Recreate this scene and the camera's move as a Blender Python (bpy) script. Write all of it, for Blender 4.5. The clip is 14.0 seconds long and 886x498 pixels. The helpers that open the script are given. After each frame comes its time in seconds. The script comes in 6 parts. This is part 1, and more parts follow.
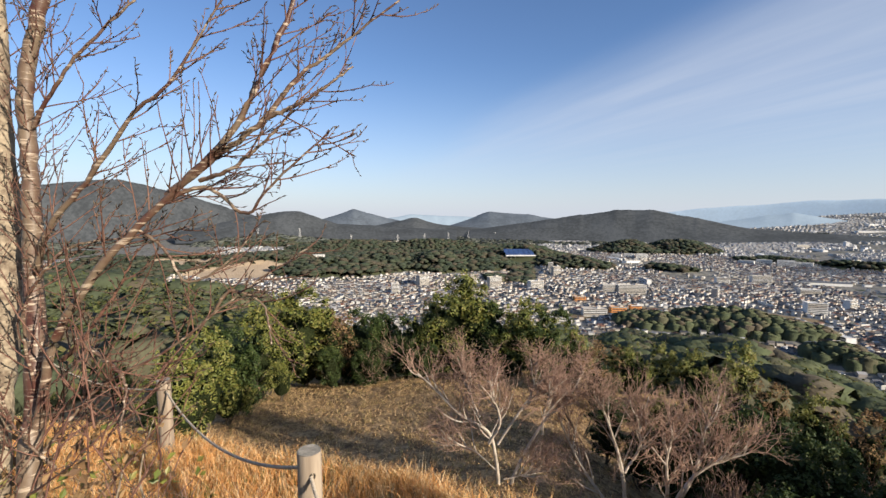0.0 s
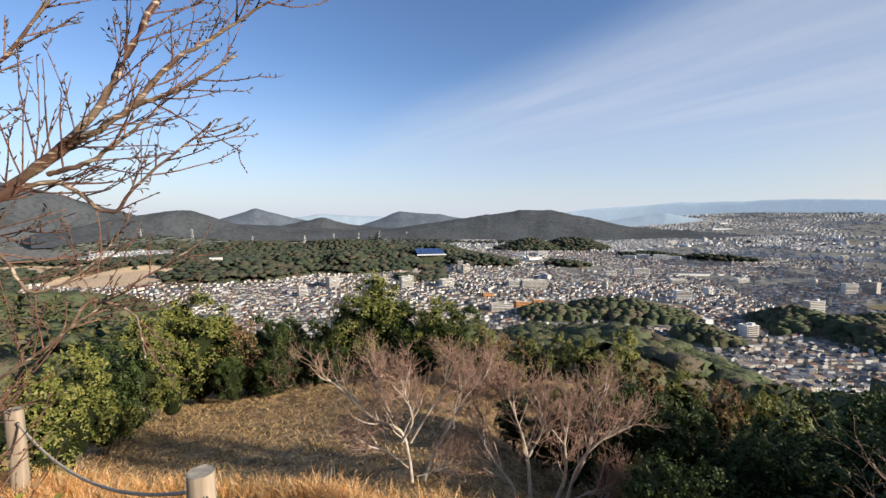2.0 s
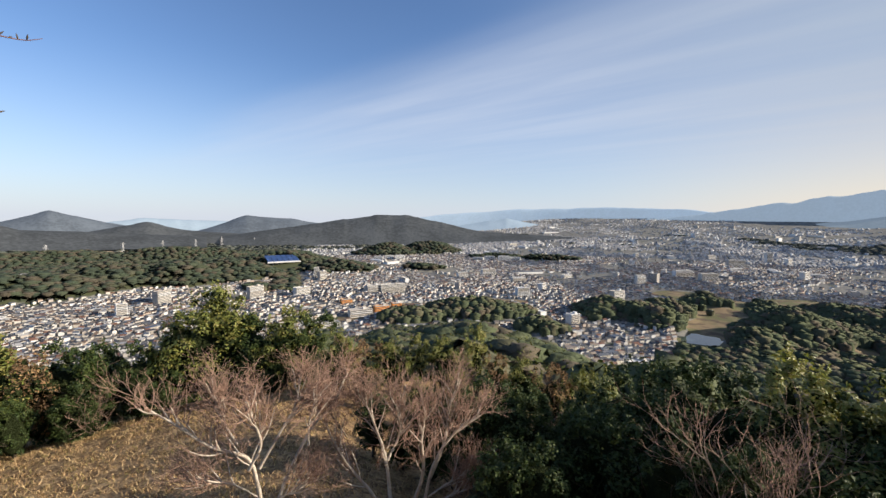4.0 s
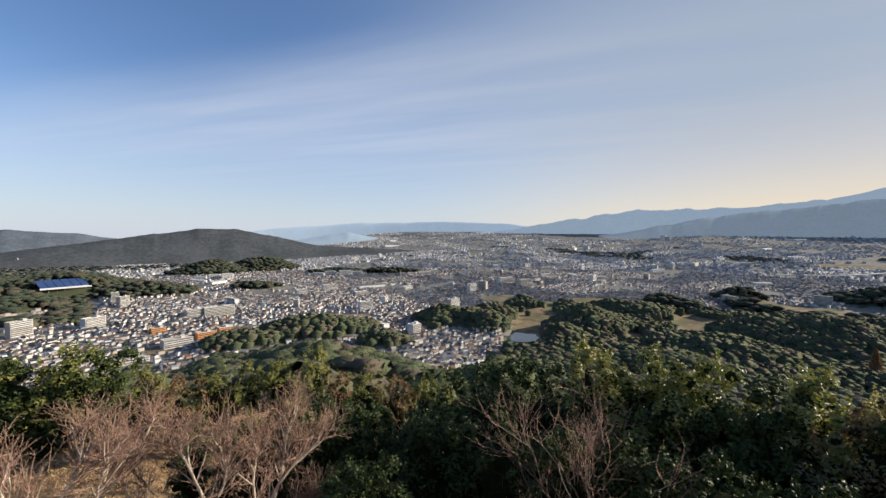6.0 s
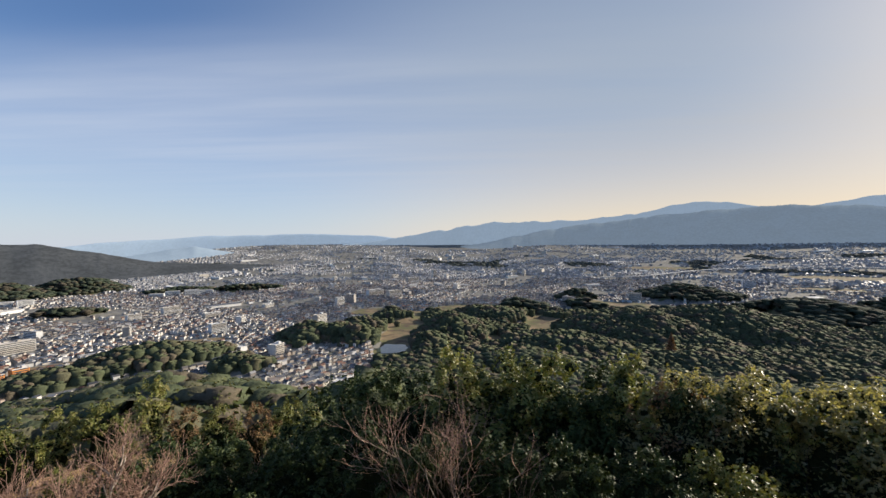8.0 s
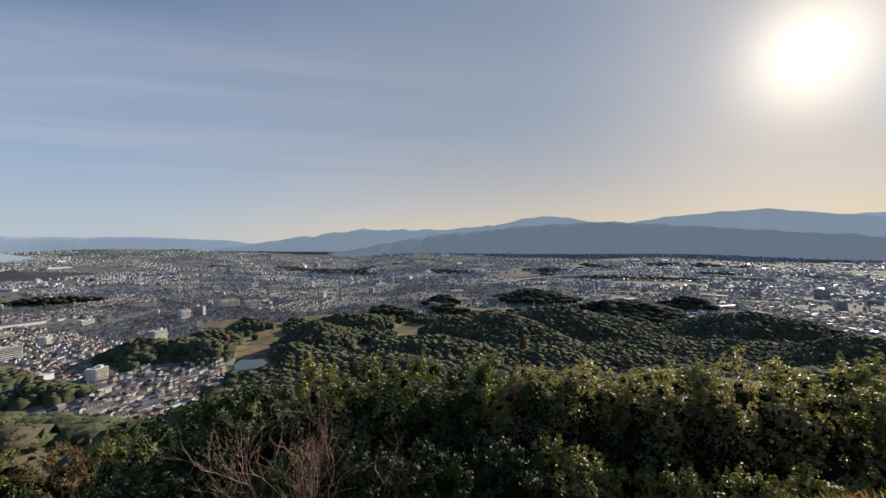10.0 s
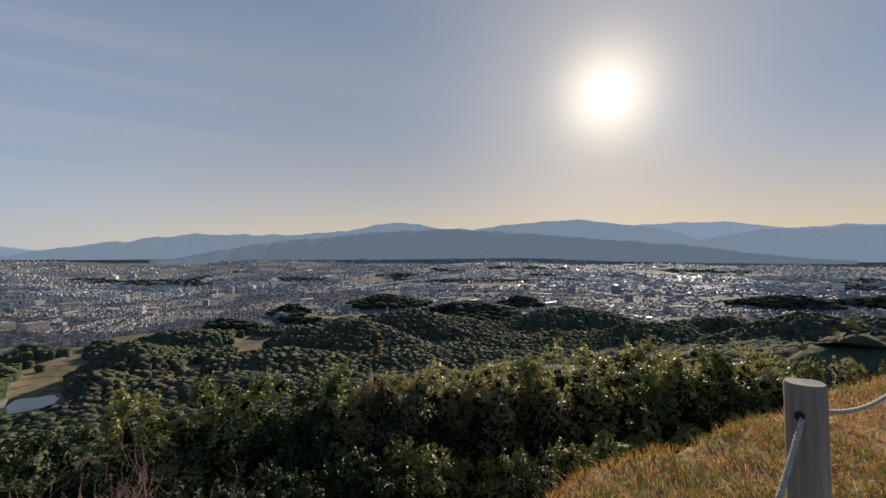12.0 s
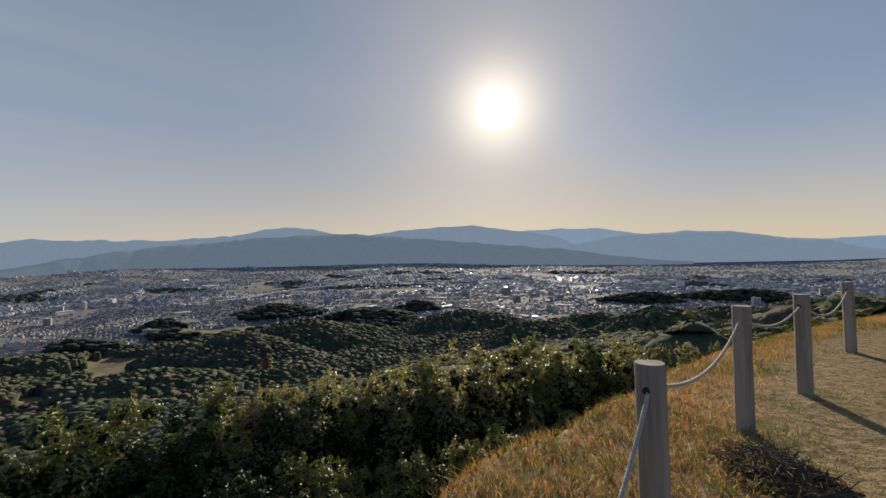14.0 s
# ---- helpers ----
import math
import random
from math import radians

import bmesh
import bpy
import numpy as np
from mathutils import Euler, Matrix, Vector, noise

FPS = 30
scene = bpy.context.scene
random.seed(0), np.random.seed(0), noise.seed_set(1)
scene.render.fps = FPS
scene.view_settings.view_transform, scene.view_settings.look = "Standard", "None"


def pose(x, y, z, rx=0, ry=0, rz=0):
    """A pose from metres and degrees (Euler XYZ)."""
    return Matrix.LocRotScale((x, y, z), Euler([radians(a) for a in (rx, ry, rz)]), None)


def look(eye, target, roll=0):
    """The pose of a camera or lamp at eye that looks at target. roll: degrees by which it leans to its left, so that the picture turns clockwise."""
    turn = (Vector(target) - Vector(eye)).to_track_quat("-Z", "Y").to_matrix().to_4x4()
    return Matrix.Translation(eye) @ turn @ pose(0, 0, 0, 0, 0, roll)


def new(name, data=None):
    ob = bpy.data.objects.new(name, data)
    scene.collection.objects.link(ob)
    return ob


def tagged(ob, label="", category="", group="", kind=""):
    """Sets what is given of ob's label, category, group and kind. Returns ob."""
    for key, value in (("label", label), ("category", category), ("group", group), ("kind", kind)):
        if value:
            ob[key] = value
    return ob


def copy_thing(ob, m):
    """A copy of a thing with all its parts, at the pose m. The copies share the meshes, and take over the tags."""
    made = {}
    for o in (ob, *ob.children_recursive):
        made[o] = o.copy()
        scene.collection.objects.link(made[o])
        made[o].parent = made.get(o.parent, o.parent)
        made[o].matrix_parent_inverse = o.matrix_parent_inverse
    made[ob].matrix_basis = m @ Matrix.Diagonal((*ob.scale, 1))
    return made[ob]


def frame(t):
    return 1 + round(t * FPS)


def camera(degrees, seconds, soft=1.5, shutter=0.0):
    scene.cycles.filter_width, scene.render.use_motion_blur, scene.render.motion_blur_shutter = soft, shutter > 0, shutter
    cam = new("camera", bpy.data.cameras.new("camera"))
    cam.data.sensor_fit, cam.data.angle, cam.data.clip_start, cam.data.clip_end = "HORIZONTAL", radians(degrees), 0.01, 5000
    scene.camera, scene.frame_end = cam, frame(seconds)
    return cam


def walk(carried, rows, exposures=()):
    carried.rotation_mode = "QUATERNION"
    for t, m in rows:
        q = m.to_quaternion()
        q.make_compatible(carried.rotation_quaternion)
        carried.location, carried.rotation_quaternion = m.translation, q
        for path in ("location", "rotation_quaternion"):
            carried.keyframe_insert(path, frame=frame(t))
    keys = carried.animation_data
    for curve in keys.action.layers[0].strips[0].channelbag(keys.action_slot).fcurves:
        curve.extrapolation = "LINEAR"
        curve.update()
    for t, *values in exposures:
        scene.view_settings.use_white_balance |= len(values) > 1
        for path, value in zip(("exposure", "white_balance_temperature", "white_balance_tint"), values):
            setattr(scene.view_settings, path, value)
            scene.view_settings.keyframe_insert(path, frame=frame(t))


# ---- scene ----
cam = camera(92.30, 14.0)
PATH = [
    (0, look((-0.180, -0.027, 1.590), (-0.9906, 1.7939, 1.4255), 0.15)),
    (0.5, look((-0.176, -0.024, 1.589), (-0.9382, 1.8175, 1.4197), 0.00)),
    (1, look((-0.164, -0.021, 1.588), (-0.8419, 1.8524, 1.4171), -0.13)),
    (1.5, look((-0.152, -0.022, 1.588), (-0.7110, 1.8913, 1.4204), -0.01)),
    (2, look((-0.145, -0.019, 1.589), (-0.5625, 1.9303, 1.4248), 0.21)),
    (2.5, look((-0.131, -0.022, 1.586), (-0.3935, 1.9546, 1.4273), 0.29)),
    (3, look((-0.111, -0.032, 1.582), (-0.2141, 1.9597, 1.4303), 0.52)),
    (3.2, look((-0.112, -0.027, 1.581), (-0.1493, 1.9669, 1.4308), 0.48)),
    (5.3, look((-0.016, 0.106, 1.597), (0.6941, 1.9737, 1.5093), 0.54)),
    (5.5, look((-0.017, 0.111, 1.592), (0.7635, 1.9504, 1.5085), 0.52)),
    (6, look((-0.000, 0.101, 1.592), (0.9386, 1.8659, 1.5221), 0.15)),
    (6.5, look((0.027, 0.094, 1.592), (1.1145, 1.7715, 1.5377), -0.24)),
    (7, look((0.026, 0.079, 1.596), (1.2401, 1.6682, 1.5559), -0.44)),
    (7.5, look((0.025, 0.065, 1.609), (1.3532, 1.5601, 1.5803), -0.70)),
    (8, look((0.036, 0.047, 1.613), (1.4662, 1.4446, 1.5958), -0.67)),
    (8.2, look((0.050, 0.049, 1.634), (1.5164, 1.4094, 1.6210), -0.26)),
    (10.5, look((0.116, 0.046, 1.572), (1.9691, 0.7982, 1.5895), -0.29)),
    (11, look((0.099, 0.035, 1.598), (2.0075, 0.6334, 1.6195), -0.35)),
    (11.5, look((0.101, 0.020, 1.607), (2.0536, 0.4510, 1.6359), -0.37)),
    (12, look((0.075, 0.004, 1.624), (2.0586, 0.2566, 1.6626), -0.54)),
    (12.5, look((0.055, 0.011, 1.623), (2.0524, 0.0897, 1.6706), -0.75)),
    (13, look((0.043, -0.011, 1.623), (2.0413, -0.0712, 1.6728), -1.01)),
    (13.5, look((0.042, -0.015, 1.622), (2.0350, -0.1797, 1.6734), -1.23)),
    (14, look((0.036, -0.010, 1.618), (2.0220, -0.2378, 1.6741), -1.33)),
]
walk(cam, PATH, [(0.0, 0.7), (3.2, 0.78), (6.5, 0.66), (8.2, 0.62), (10.4, 0.28), (14.0, 0.2)])

# ---- light ----
SUN_AZ, SUN_EL = 104.2, 19.7
SUN_DIR = Vector((math.sin(radians(SUN_AZ)) * math.cos(radians(SUN_EL)), math.cos(radians(SUN_AZ)) * math.cos(radians(SUN_EL)), math.sin(radians(SUN_EL))))
sun = new("sun", bpy.data.lights.new("sun", "SUN"))
sun.data.energy, sun.data.angle, sun.data.color = 4.8, radians(0.6), (1.0, 0.88, 0.72)
sun.matrix_world = look(SUN_DIR * 100, (0, 0, 0))


class Nodes:
    """Short hand for a node tree."""

    def __init__(self, tree):
        self.tree = tree
        tree.nodes.clear()

    def put(self, value, socket):
        if isinstance(value, bpy.types.NodeSocket):
            self.tree.links.new(value, socket)
        elif isinstance(value, bpy.types.Node):
            self.tree.links.new(value.outputs[0], socket)
        else:
            socket.default_value = (*value, 1.0) if isinstance(value, tuple) and len(value) == 3 and socket.type == "RGBA" else value

    def math(self, op, a, b=0.0, clamp=False):
        n = self.tree.nodes.new("ShaderNodeMath")
        n.operation, n.use_clamp = op, clamp
        self.put(a, n.inputs[0]), self.put(b, n.inputs[1])
        return n.outputs[0]

    def vmath(self, op, a, b=(0, 0, 0)):
        n = self.tree.nodes.new("ShaderNodeVectorMath")
        n.operation = op
        self.put(a, n.inputs[0]), self.put(b, n.inputs[1])
        return n.outputs["Value"] if op in ("DOT_PRODUCT", "LENGTH") else n.outputs[0]

    def ramp(self, fac, lo, hi, a=0.0, b=1.0, smooth=True):
        n = self.tree.nodes.new("ShaderNodeMapRange")
        n.interpolation_type = "SMOOTHSTEP" if smooth else "LINEAR"
        self.put(fac, n.inputs[0])
        n.inputs[1].default_value, n.inputs[2].default_value, n.inputs[3].default_value, n.inputs[4].default_value = lo, hi, a, b
        return n.outputs[0]

    def mix(self, fac, a, b, blend="MIX"):
        n = self.tree.nodes.new("ShaderNodeMix")
        n.data_type, n.blend_type, n.clamp_factor = "RGBA", blend, True
        self.put(fac, n.inputs[0]), self.put(a, n.inputs[6]), self.put(b, n.inputs[7])
        return n.outputs[2]

    def noise(self, vector, scale, detail=4.0, rough=0.55):
        n = self.tree.nodes.new("ShaderNodeTexNoise")
        n.inputs["Scale"].default_value, n.inputs["Detail"].default_value, n.inputs["Roughness"].default_value = scale, detail, rough
        if vector is not None:
            self.put(vector, n.inputs["Vector"])
        return n.outputs["Fac"]

    def scaled(self, vector, scale):
        return self.vmath("MULTIPLY", vector, scale)


def build_world():
    world = bpy.data.worlds.new("sky")
    scene.world = world
    world.use_nodes = True
    n = Nodes(world.node_tree)
    way = n.tree.nodes.new("ShaderNodeTexCoord").outputs["Generated"]
    sky = n.tree.nodes.new("ShaderNodeTexSky")
    sky.sky_type, sky.sun_disc = "NISHITA", False
    sky.sun_elevation, sky.sun_rotation = radians(SUN_EL), radians(SUN_AZ)
    sky.air_density, sky.dust_density, sky.ozone_density, sky.altitude = 1.0, 0.1, 1.5, 200
    split = n.tree.nodes.new("ShaderNodeSeparateXYZ")
    n.put(way, split.inputs[0])
    x, y, z = split.outputs
    up = n.math("MAXIMUM", z, 0.015)
    # thin high cloud, on a flat layer far above
    flat = n.tree.nodes.new("ShaderNodeCombineXYZ")
    n.put(n.math("DIVIDE", x, up), flat.inputs[0]), n.put(n.math("DIVIDE", y, up), flat.inputs[1])
    turn = n.tree.nodes.new("ShaderNodeMapping")
    turn.inputs["Rotation"].default_value = (0, 0, radians(CLOUD_TURN))
    n.put(flat.outputs[0], turn.inputs[0])
    lay = turn.outputs[0]
    wisps = n.noise(n.scaled(lay, (0.25, 1.6, 1.0)), 1.0, 5.0, 0.55)
    broad = n.noise(n.scaled(lay, (0.12, 0.5, 1.0)), 1.3, 3.0, 0.5)
    cut = n.tree.nodes.new("ShaderNodeSeparateXYZ")
    n.put(lay, cut.inputs[0])
    edge = n.math("ADD", cut.outputs[1], n.math("MULTIPLY", n.math("SUBTRACT", broad, 0.5), 1.6))
    sheet = n.ramp(edge, CLOUD_EDGE[0], CLOUD_EDGE[1])
    veil = n.math("MULTIPLY", sheet, n.ramp(wisps, 0.25, 0.75, 0.55, 1.0))
    high = n.ramp(z, 0.02, 0.25)
    veil = n.math("MULTIPLY", n.math("MULTIPLY", veil, high), CLOUD_WHITE)
    base = n.mix(1.0, sky.outputs[0], SKY_GAIN, "MULTIPLY")
    colour = n.mix(veil, base, CLOUD_COLOUR)
    # milky air low over the horizon
    low = n.math("POWER", n.math("SUBTRACT", 1.0, n.math("MINIMUM", n.math("MULTIPLY", n.math("ABSOLUTE", z), HAZE_FALL), 1.0)), 2.0)
    near = n.vmath("DOT_PRODUCT", way, tuple(SUN_DIR))
    # the whole sky greys towards the sun
    colour = n.mix(n.math("MULTIPLY", n.ramp(near, 0.0, 0.97), VEIL_AMOUNT), colour, VEIL_COLOUR)
    tone = n.mix(n.ramp(near, 0.1, 0.96), HAZE_COOL, HAZE_WARM)
    colour = n.mix(n.math("MULTIPLY", low, HAZE_AMOUNT), colour, tone)
    # the bright disc of the sun, spread by thin cloud
    core = n.ramp(near, 0.9988, 0.9993)
    ring = n.math("POWER", n.math("MAXIMUM", near, 0.0), 260.0)
    wide = n.math("POWER", n.math("MAXIMUM", near, 0.0), 26.0)
    a = n.tree.nodes.new("ShaderNodeVectorMath"); a.operation = "SCALE"; a.inputs[0].default_value = RING_COLOUR; n.put(ring, a.inputs["Scale"])
    b = n.tree.nodes.new("ShaderNodeVectorMath"); b.operation = "SCALE"; b.inputs[0].default_value = WIDE_COLOUR; n.put(wide, b.inputs["Scale"])
    c = n.tree.nodes.new("ShaderNodeVectorMath"); c.operation = "SCALE"; c.inputs[0].default_value = CORE_COLOUR; n.put(core, c.inputs["Scale"])
    colour = n.vmath("ADD", n.vmath("ADD", colour, a.outputs[0]), n.vmath("ADD", b.outputs[0], c.outputs[0]))
    out = n.tree.nodes.new("ShaderNodeBackground")
    n.put(colour, out.inputs[0])
    out.inputs[1].default_value = SKY_STRENGTH
    end = n.tree.nodes.new("ShaderNodeOutputWorld")
    n.put(out.outputs[0], end.inputs[0])


SKY_STRENGTH = 0.078
SKY_GAIN = (0.84, 0.98, 1.24)
CLOUD_TURN, CLOUD_EDGE, CLOUD_WHITE, CLOUD_COLOUR = 49.1, (1.5, 2.6), 0.55, (5.6, 6.0, 6.8)
HAZE_FALL, HAZE_AMOUNT, HAZE_COOL, HAZE_WARM = 2.9, 0.9, (4.9, 5.3, 6.2), (8.6, 6.4, 4.0)
VEIL_AMOUNT, VEIL_COLOUR = 0.72, (2.9, 3.28, 3.66)
RING_COLOUR, WIDE_COLOUR, CORE_COLOUR = (8.0, 6.9, 4.9), (3.0, 2.0, 0.8), (40.0, 38.0, 32.0)
build_world()

# ---- materials ----


def material(name, build):
    m = bpy.data.materials.new(name)
    m.use_nodes = True
    n = Nodes(m.node_tree)
    shader = n.tree.nodes.new("ShaderNodeBsdfPrincipled")
    end = n.tree.nodes.new("ShaderNodeOutputMaterial")
    n.tree.links.new(shader.outputs[0], end.inputs[0])
    build(n, shader, end)
    return m


def bump(n, shader, height, strength, distance):
    b = n.tree.nodes.new("ShaderNodeBump")
    b.inputs["Strength"].default_value, b.inputs["Distance"].default_value = strength, distance
    n.put(height, b.inputs["Height"])
    n.put(b.outputs[0], shader.inputs["Normal"])


def place_of(n):
    return n.tree.nodes.new("ShaderNodeNewGeometry").outputs["Position"]


def local_of(n):
    return n.tree.nodes.new("ShaderNodeTexCoord").outputs["Object"]


def chance_of(n, island=True):
    if island:
        return n.tree.nodes.new("ShaderNodeNewGeometry").outputs["Random Per Island"]
    return n.tree.nodes.new("ShaderNodeObjectInfo").outputs["Random"]


def steps(n, fac, colours, constant=False):
    r = n.tree.nodes.new("ShaderNodeValToRGB")
    r.color_ramp.interpolation = "CONSTANT" if constant else "LINEAR"
    while len(r.color_ramp.elements) < len(colours):
        r.color_ramp.elements.new(0.5)
    for k, c in enumerate(colours):
        r.color_ramp.elements[k].position = k / len(colours) if constant else k / (len(colours) - 1)
        r.color_ramp.elements[k].color = (*c, 1)
    n.put(fac, r.inputs[0])
    return r.outputs[0]


def two_scale(name, dark, light, scale, rough=0.8, grain=8.0, relief=0.3, depth=0.02, stretch=(1, 1, 1), world=False, spec=0.3):
    """A natural surface: broad stains, fine grain, relief."""

    def build(n, shader, end):
        at = n.scaled(place_of(n) if world else local_of(n), stretch)
        broad, fine = n.noise(at, scale, 4.0), n.noise(at, scale * grain, 3.0)
        mixed = n.math("ADD", n.math("MULTIPLY", broad, 0.6), n.math("MULTIPLY", fine, 0.4))
        n.put(n.mix(n.ramp(mixed, 0.3, 0.7), dark, light), shader.inputs["Base Color"])
        shader.inputs["Roughness"].default_value = rough
        shader.inputs["Specular IOR Level"].default_value = spec
        bump(n, shader, fine, relief, depth)

    return material(name, build)


def scattered(name, colours, rough=0.7, island=True, mottle=0.0, size=1.0, spec=0.3, clear=0.0, metal=0.0, relief=0.0, shiny=0.0, depth=0.05):
    """Pieces that each take one of several colours, with a little mottling."""

    def build(n, shader, end):
        colour = steps(n, chance_of(n, island), colours, True)
        fine = n.noise(local_of(n), size, 4.0)
        if mottle:
            colour = n.mix(n.ramp(fine, 0.3, 0.7, mottle, 0.0), colour, (0.02, 0.02, 0.02))
        n.put(colour, shader.inputs["Base Color"])
        shader.inputs["Roughness"].default_value, shader.inputs["Metallic"].default_value = rough, metal
        shader.inputs["Specular IOR Level"].default_value = spec
        if shiny:
            other = n.math("FRACT", n.math("MULTIPLY", chance_of(n, island), 37.7))
            n.put(n.ramp(other, 1 - shiny - 0.02, 1 - shiny, rough, 0.22), shader.inputs["Roughness"])
        if relief:
            bump(n, shader, fine, relief, depth)
        if clear:
            t = n.tree.nodes.new("ShaderNodeBsdfTranslucent")
            n.put(n.mix(1.0, colour, (1.3, 1.25, 0.6), "MULTIPLY"), t.inputs[0])
            m = n.tree.nodes.new("ShaderNodeMixShader")
            m.inputs[0].default_value = clear
            n.put(shader.outputs[0], m.inputs[1]), n.put(t.outputs[0], m.inputs[2])
            n.tree.links.new(m.outputs[0], end.inputs[0])

    return material(name, build)


def ground_material():
    """One sheet of land: its covers are weights on the sheet."""

    def build(n, shader, end):
        at = place_of(n)

        def weight(name):
            a = n.tree.nodes.new("ShaderNodeAttribute")
            a.attribute_name = name
            return a.outputs["Fac"]

        broad, fine = n.noise(at, 0.02, 5.0), n.noise(at, 0.35, 5.0)
        grit = n.noise(at, 9.0, 5.0, 0.65)
        town = n.mix(n.ramp(n.noise(at, 0.06, 3.0), 0.4, 0.62), (0.15, 0.15, 0.15), (0.24, 0.23, 0.2))
        town = n.mix(n.ramp(n.noise(at, 0.03, 4.0), 0.56, 0.66), town, (0.05, 0.065, 0.035))
        wood = n.mix(fine, (0.05, 0.06, 0.03), (0.095, 0.1, 0.055))
        field = n.mix(n.ramp(broad, 0.4, 0.6), (0.24, 0.18, 0.11), (0.13, 0.13, 0.065))
        field = n.mix(n.ramp(n.noise(at, 0.035, 5.0), 0.52, 0.6), field, (0.12, 0.09, 0.065))
        scar = n.mix(n.ramp(fine, 0.3, 0.7), (0.36, 0.26, 0.17), (0.55, 0.44, 0.32))
        dry = n.mix(n.ramp(grit, 0.3, 0.75), (0.17, 0.115, 0.05), (0.36, 0.27, 0.13))
        dry = n.mix(n.ramp(n.noise(at, 1.2, 4.0), 0.56, 0.74), dry, (0.11, 0.11, 0.035))
        dirt = n.mix(n.ramp(grit, 0.3, 0.7), (0.24, 0.135, 0.085), (0.46, 0.29, 0.195))
        dirt = n.mix(n.ramp(n.noise(at, 2.6, 6.0, 0.7), 0.45, 0.62), dirt, (0.11, 0.075, 0.04))
        brush = n.mix(n.ramp(n.math("ADD", n.math("MULTIPLY", n.noise(at, 1.6, 6.0, 0.65), 0.45), n.math("MULTIPLY", n.noise(at, 7.5, 6.0, 0.75), 0.55)), 0.4, 0.62), (0.14, 0.088, 0.048), (0.52, 0.36, 0.19))
        colour = town
        for cover, name in ((field, "field"), (wood, "wood"), (scar, "scar"), (brush, "brush"), (dry, "dry"), (dirt, "dirt")):
            w = n.math("ADD", weight(name), n.math("MULTIPLY", n.math("SUBTRACT", fine, 0.5), 0.35))
            colour = n.mix(n.ramp(w, 0.4, 0.6), colour, cover)
        n.put(colour, shader.inputs["Base Color"])
        shader.inputs["Roughness"].default_value = 0.95
        shader.inputs["Specular IOR Level"].default_value = 0.15
        bump(n, shader, n.math("ADD", grit, n.math("MULTIPLY", n.noise(at, 2.6, 6.0, 0.7), 1.6)), 0.8, 0.05)

    return material("land", build)


LAND = ground_material()

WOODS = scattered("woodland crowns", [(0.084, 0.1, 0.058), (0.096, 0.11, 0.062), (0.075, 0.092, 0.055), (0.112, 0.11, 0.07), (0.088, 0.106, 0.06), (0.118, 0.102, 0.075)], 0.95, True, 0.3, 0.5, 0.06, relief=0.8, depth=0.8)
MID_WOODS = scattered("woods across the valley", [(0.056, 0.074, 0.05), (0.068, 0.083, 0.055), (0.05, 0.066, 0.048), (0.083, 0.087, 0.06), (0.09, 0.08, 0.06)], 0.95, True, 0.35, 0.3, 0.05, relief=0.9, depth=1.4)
# far tree belts: distance haze put into greyer, lighter crown colours
HAZED_WOODS = scattered("far woods, haze paled into colour", [(0.11, 0.122, 0.108), (0.12, 0.13, 0.112), (0.1, 0.114, 0.102)], 0.95, True, 0.2, 0.16, 0.05, relief=0.6, depth=1.2)
WALLS = scattered("house walls", [(0.589, 0.573, 0.55), (0.48, 0.449, 0.403), (0.62, 0.62, 0.62), (0.387, 0.348, 0.31), (0.573, 0.534, 0.48), (0.279, 0.255, 0.232), (0.604, 0.597, 0.573), (0.465, 0.387, 0.326)], 0.8)
ROOFS = scattered("house roofs", [(0.06, 0.063, 0.072), (0.1, 0.102, 0.11), (0.048, 0.052, 0.062), (0.13, 0.12, 0.115), (0.15, 0.08, 0.06), (0.3, 0.3, 0.31), (0.075, 0.08, 0.095), (0.08, 0.1, 0.14), (0.12, 0.085, 0.065)], 0.64, spec=0.3, shiny=0.06)
# haze mixed into the colours: lower contrast, paler roofs, for houses far out
HAZED_WALLS = scattered("distant house walls, haze in colour", [(0.42, 0.42, 0.42), (0.36, 0.35, 0.34), (0.5, 0.5, 0.5), (0.3, 0.3, 0.31), (0.7, 0.7, 0.7), (0.38, 0.36, 0.34)], 0.85)
HAZED_ROOFS = scattered("distant house roofs, haze in colour", [(0.2, 0.21, 0.23), (0.26, 0.26, 0.27), (0.17, 0.18, 0.2), (0.28, 0.26, 0.25), (0.32, 0.32, 0.32), (0.2, 0.22, 0.25)], 0.66, spec=0.3, shiny=0.05)
FLATS = scattered("concrete blocks", [(0.616, 0.598, 0.572), (0.528, 0.493, 0.44), (0.669, 0.669, 0.669), (0.458, 0.414, 0.37)], 0.8, False, 0.15, 0.2)
WATER = two_scale("pond water", (0.03, 0.05, 0.05), (0.05, 0.07, 0.07), 0.05, 0.08, 30, 0.15, 0.05, spec=0.5)


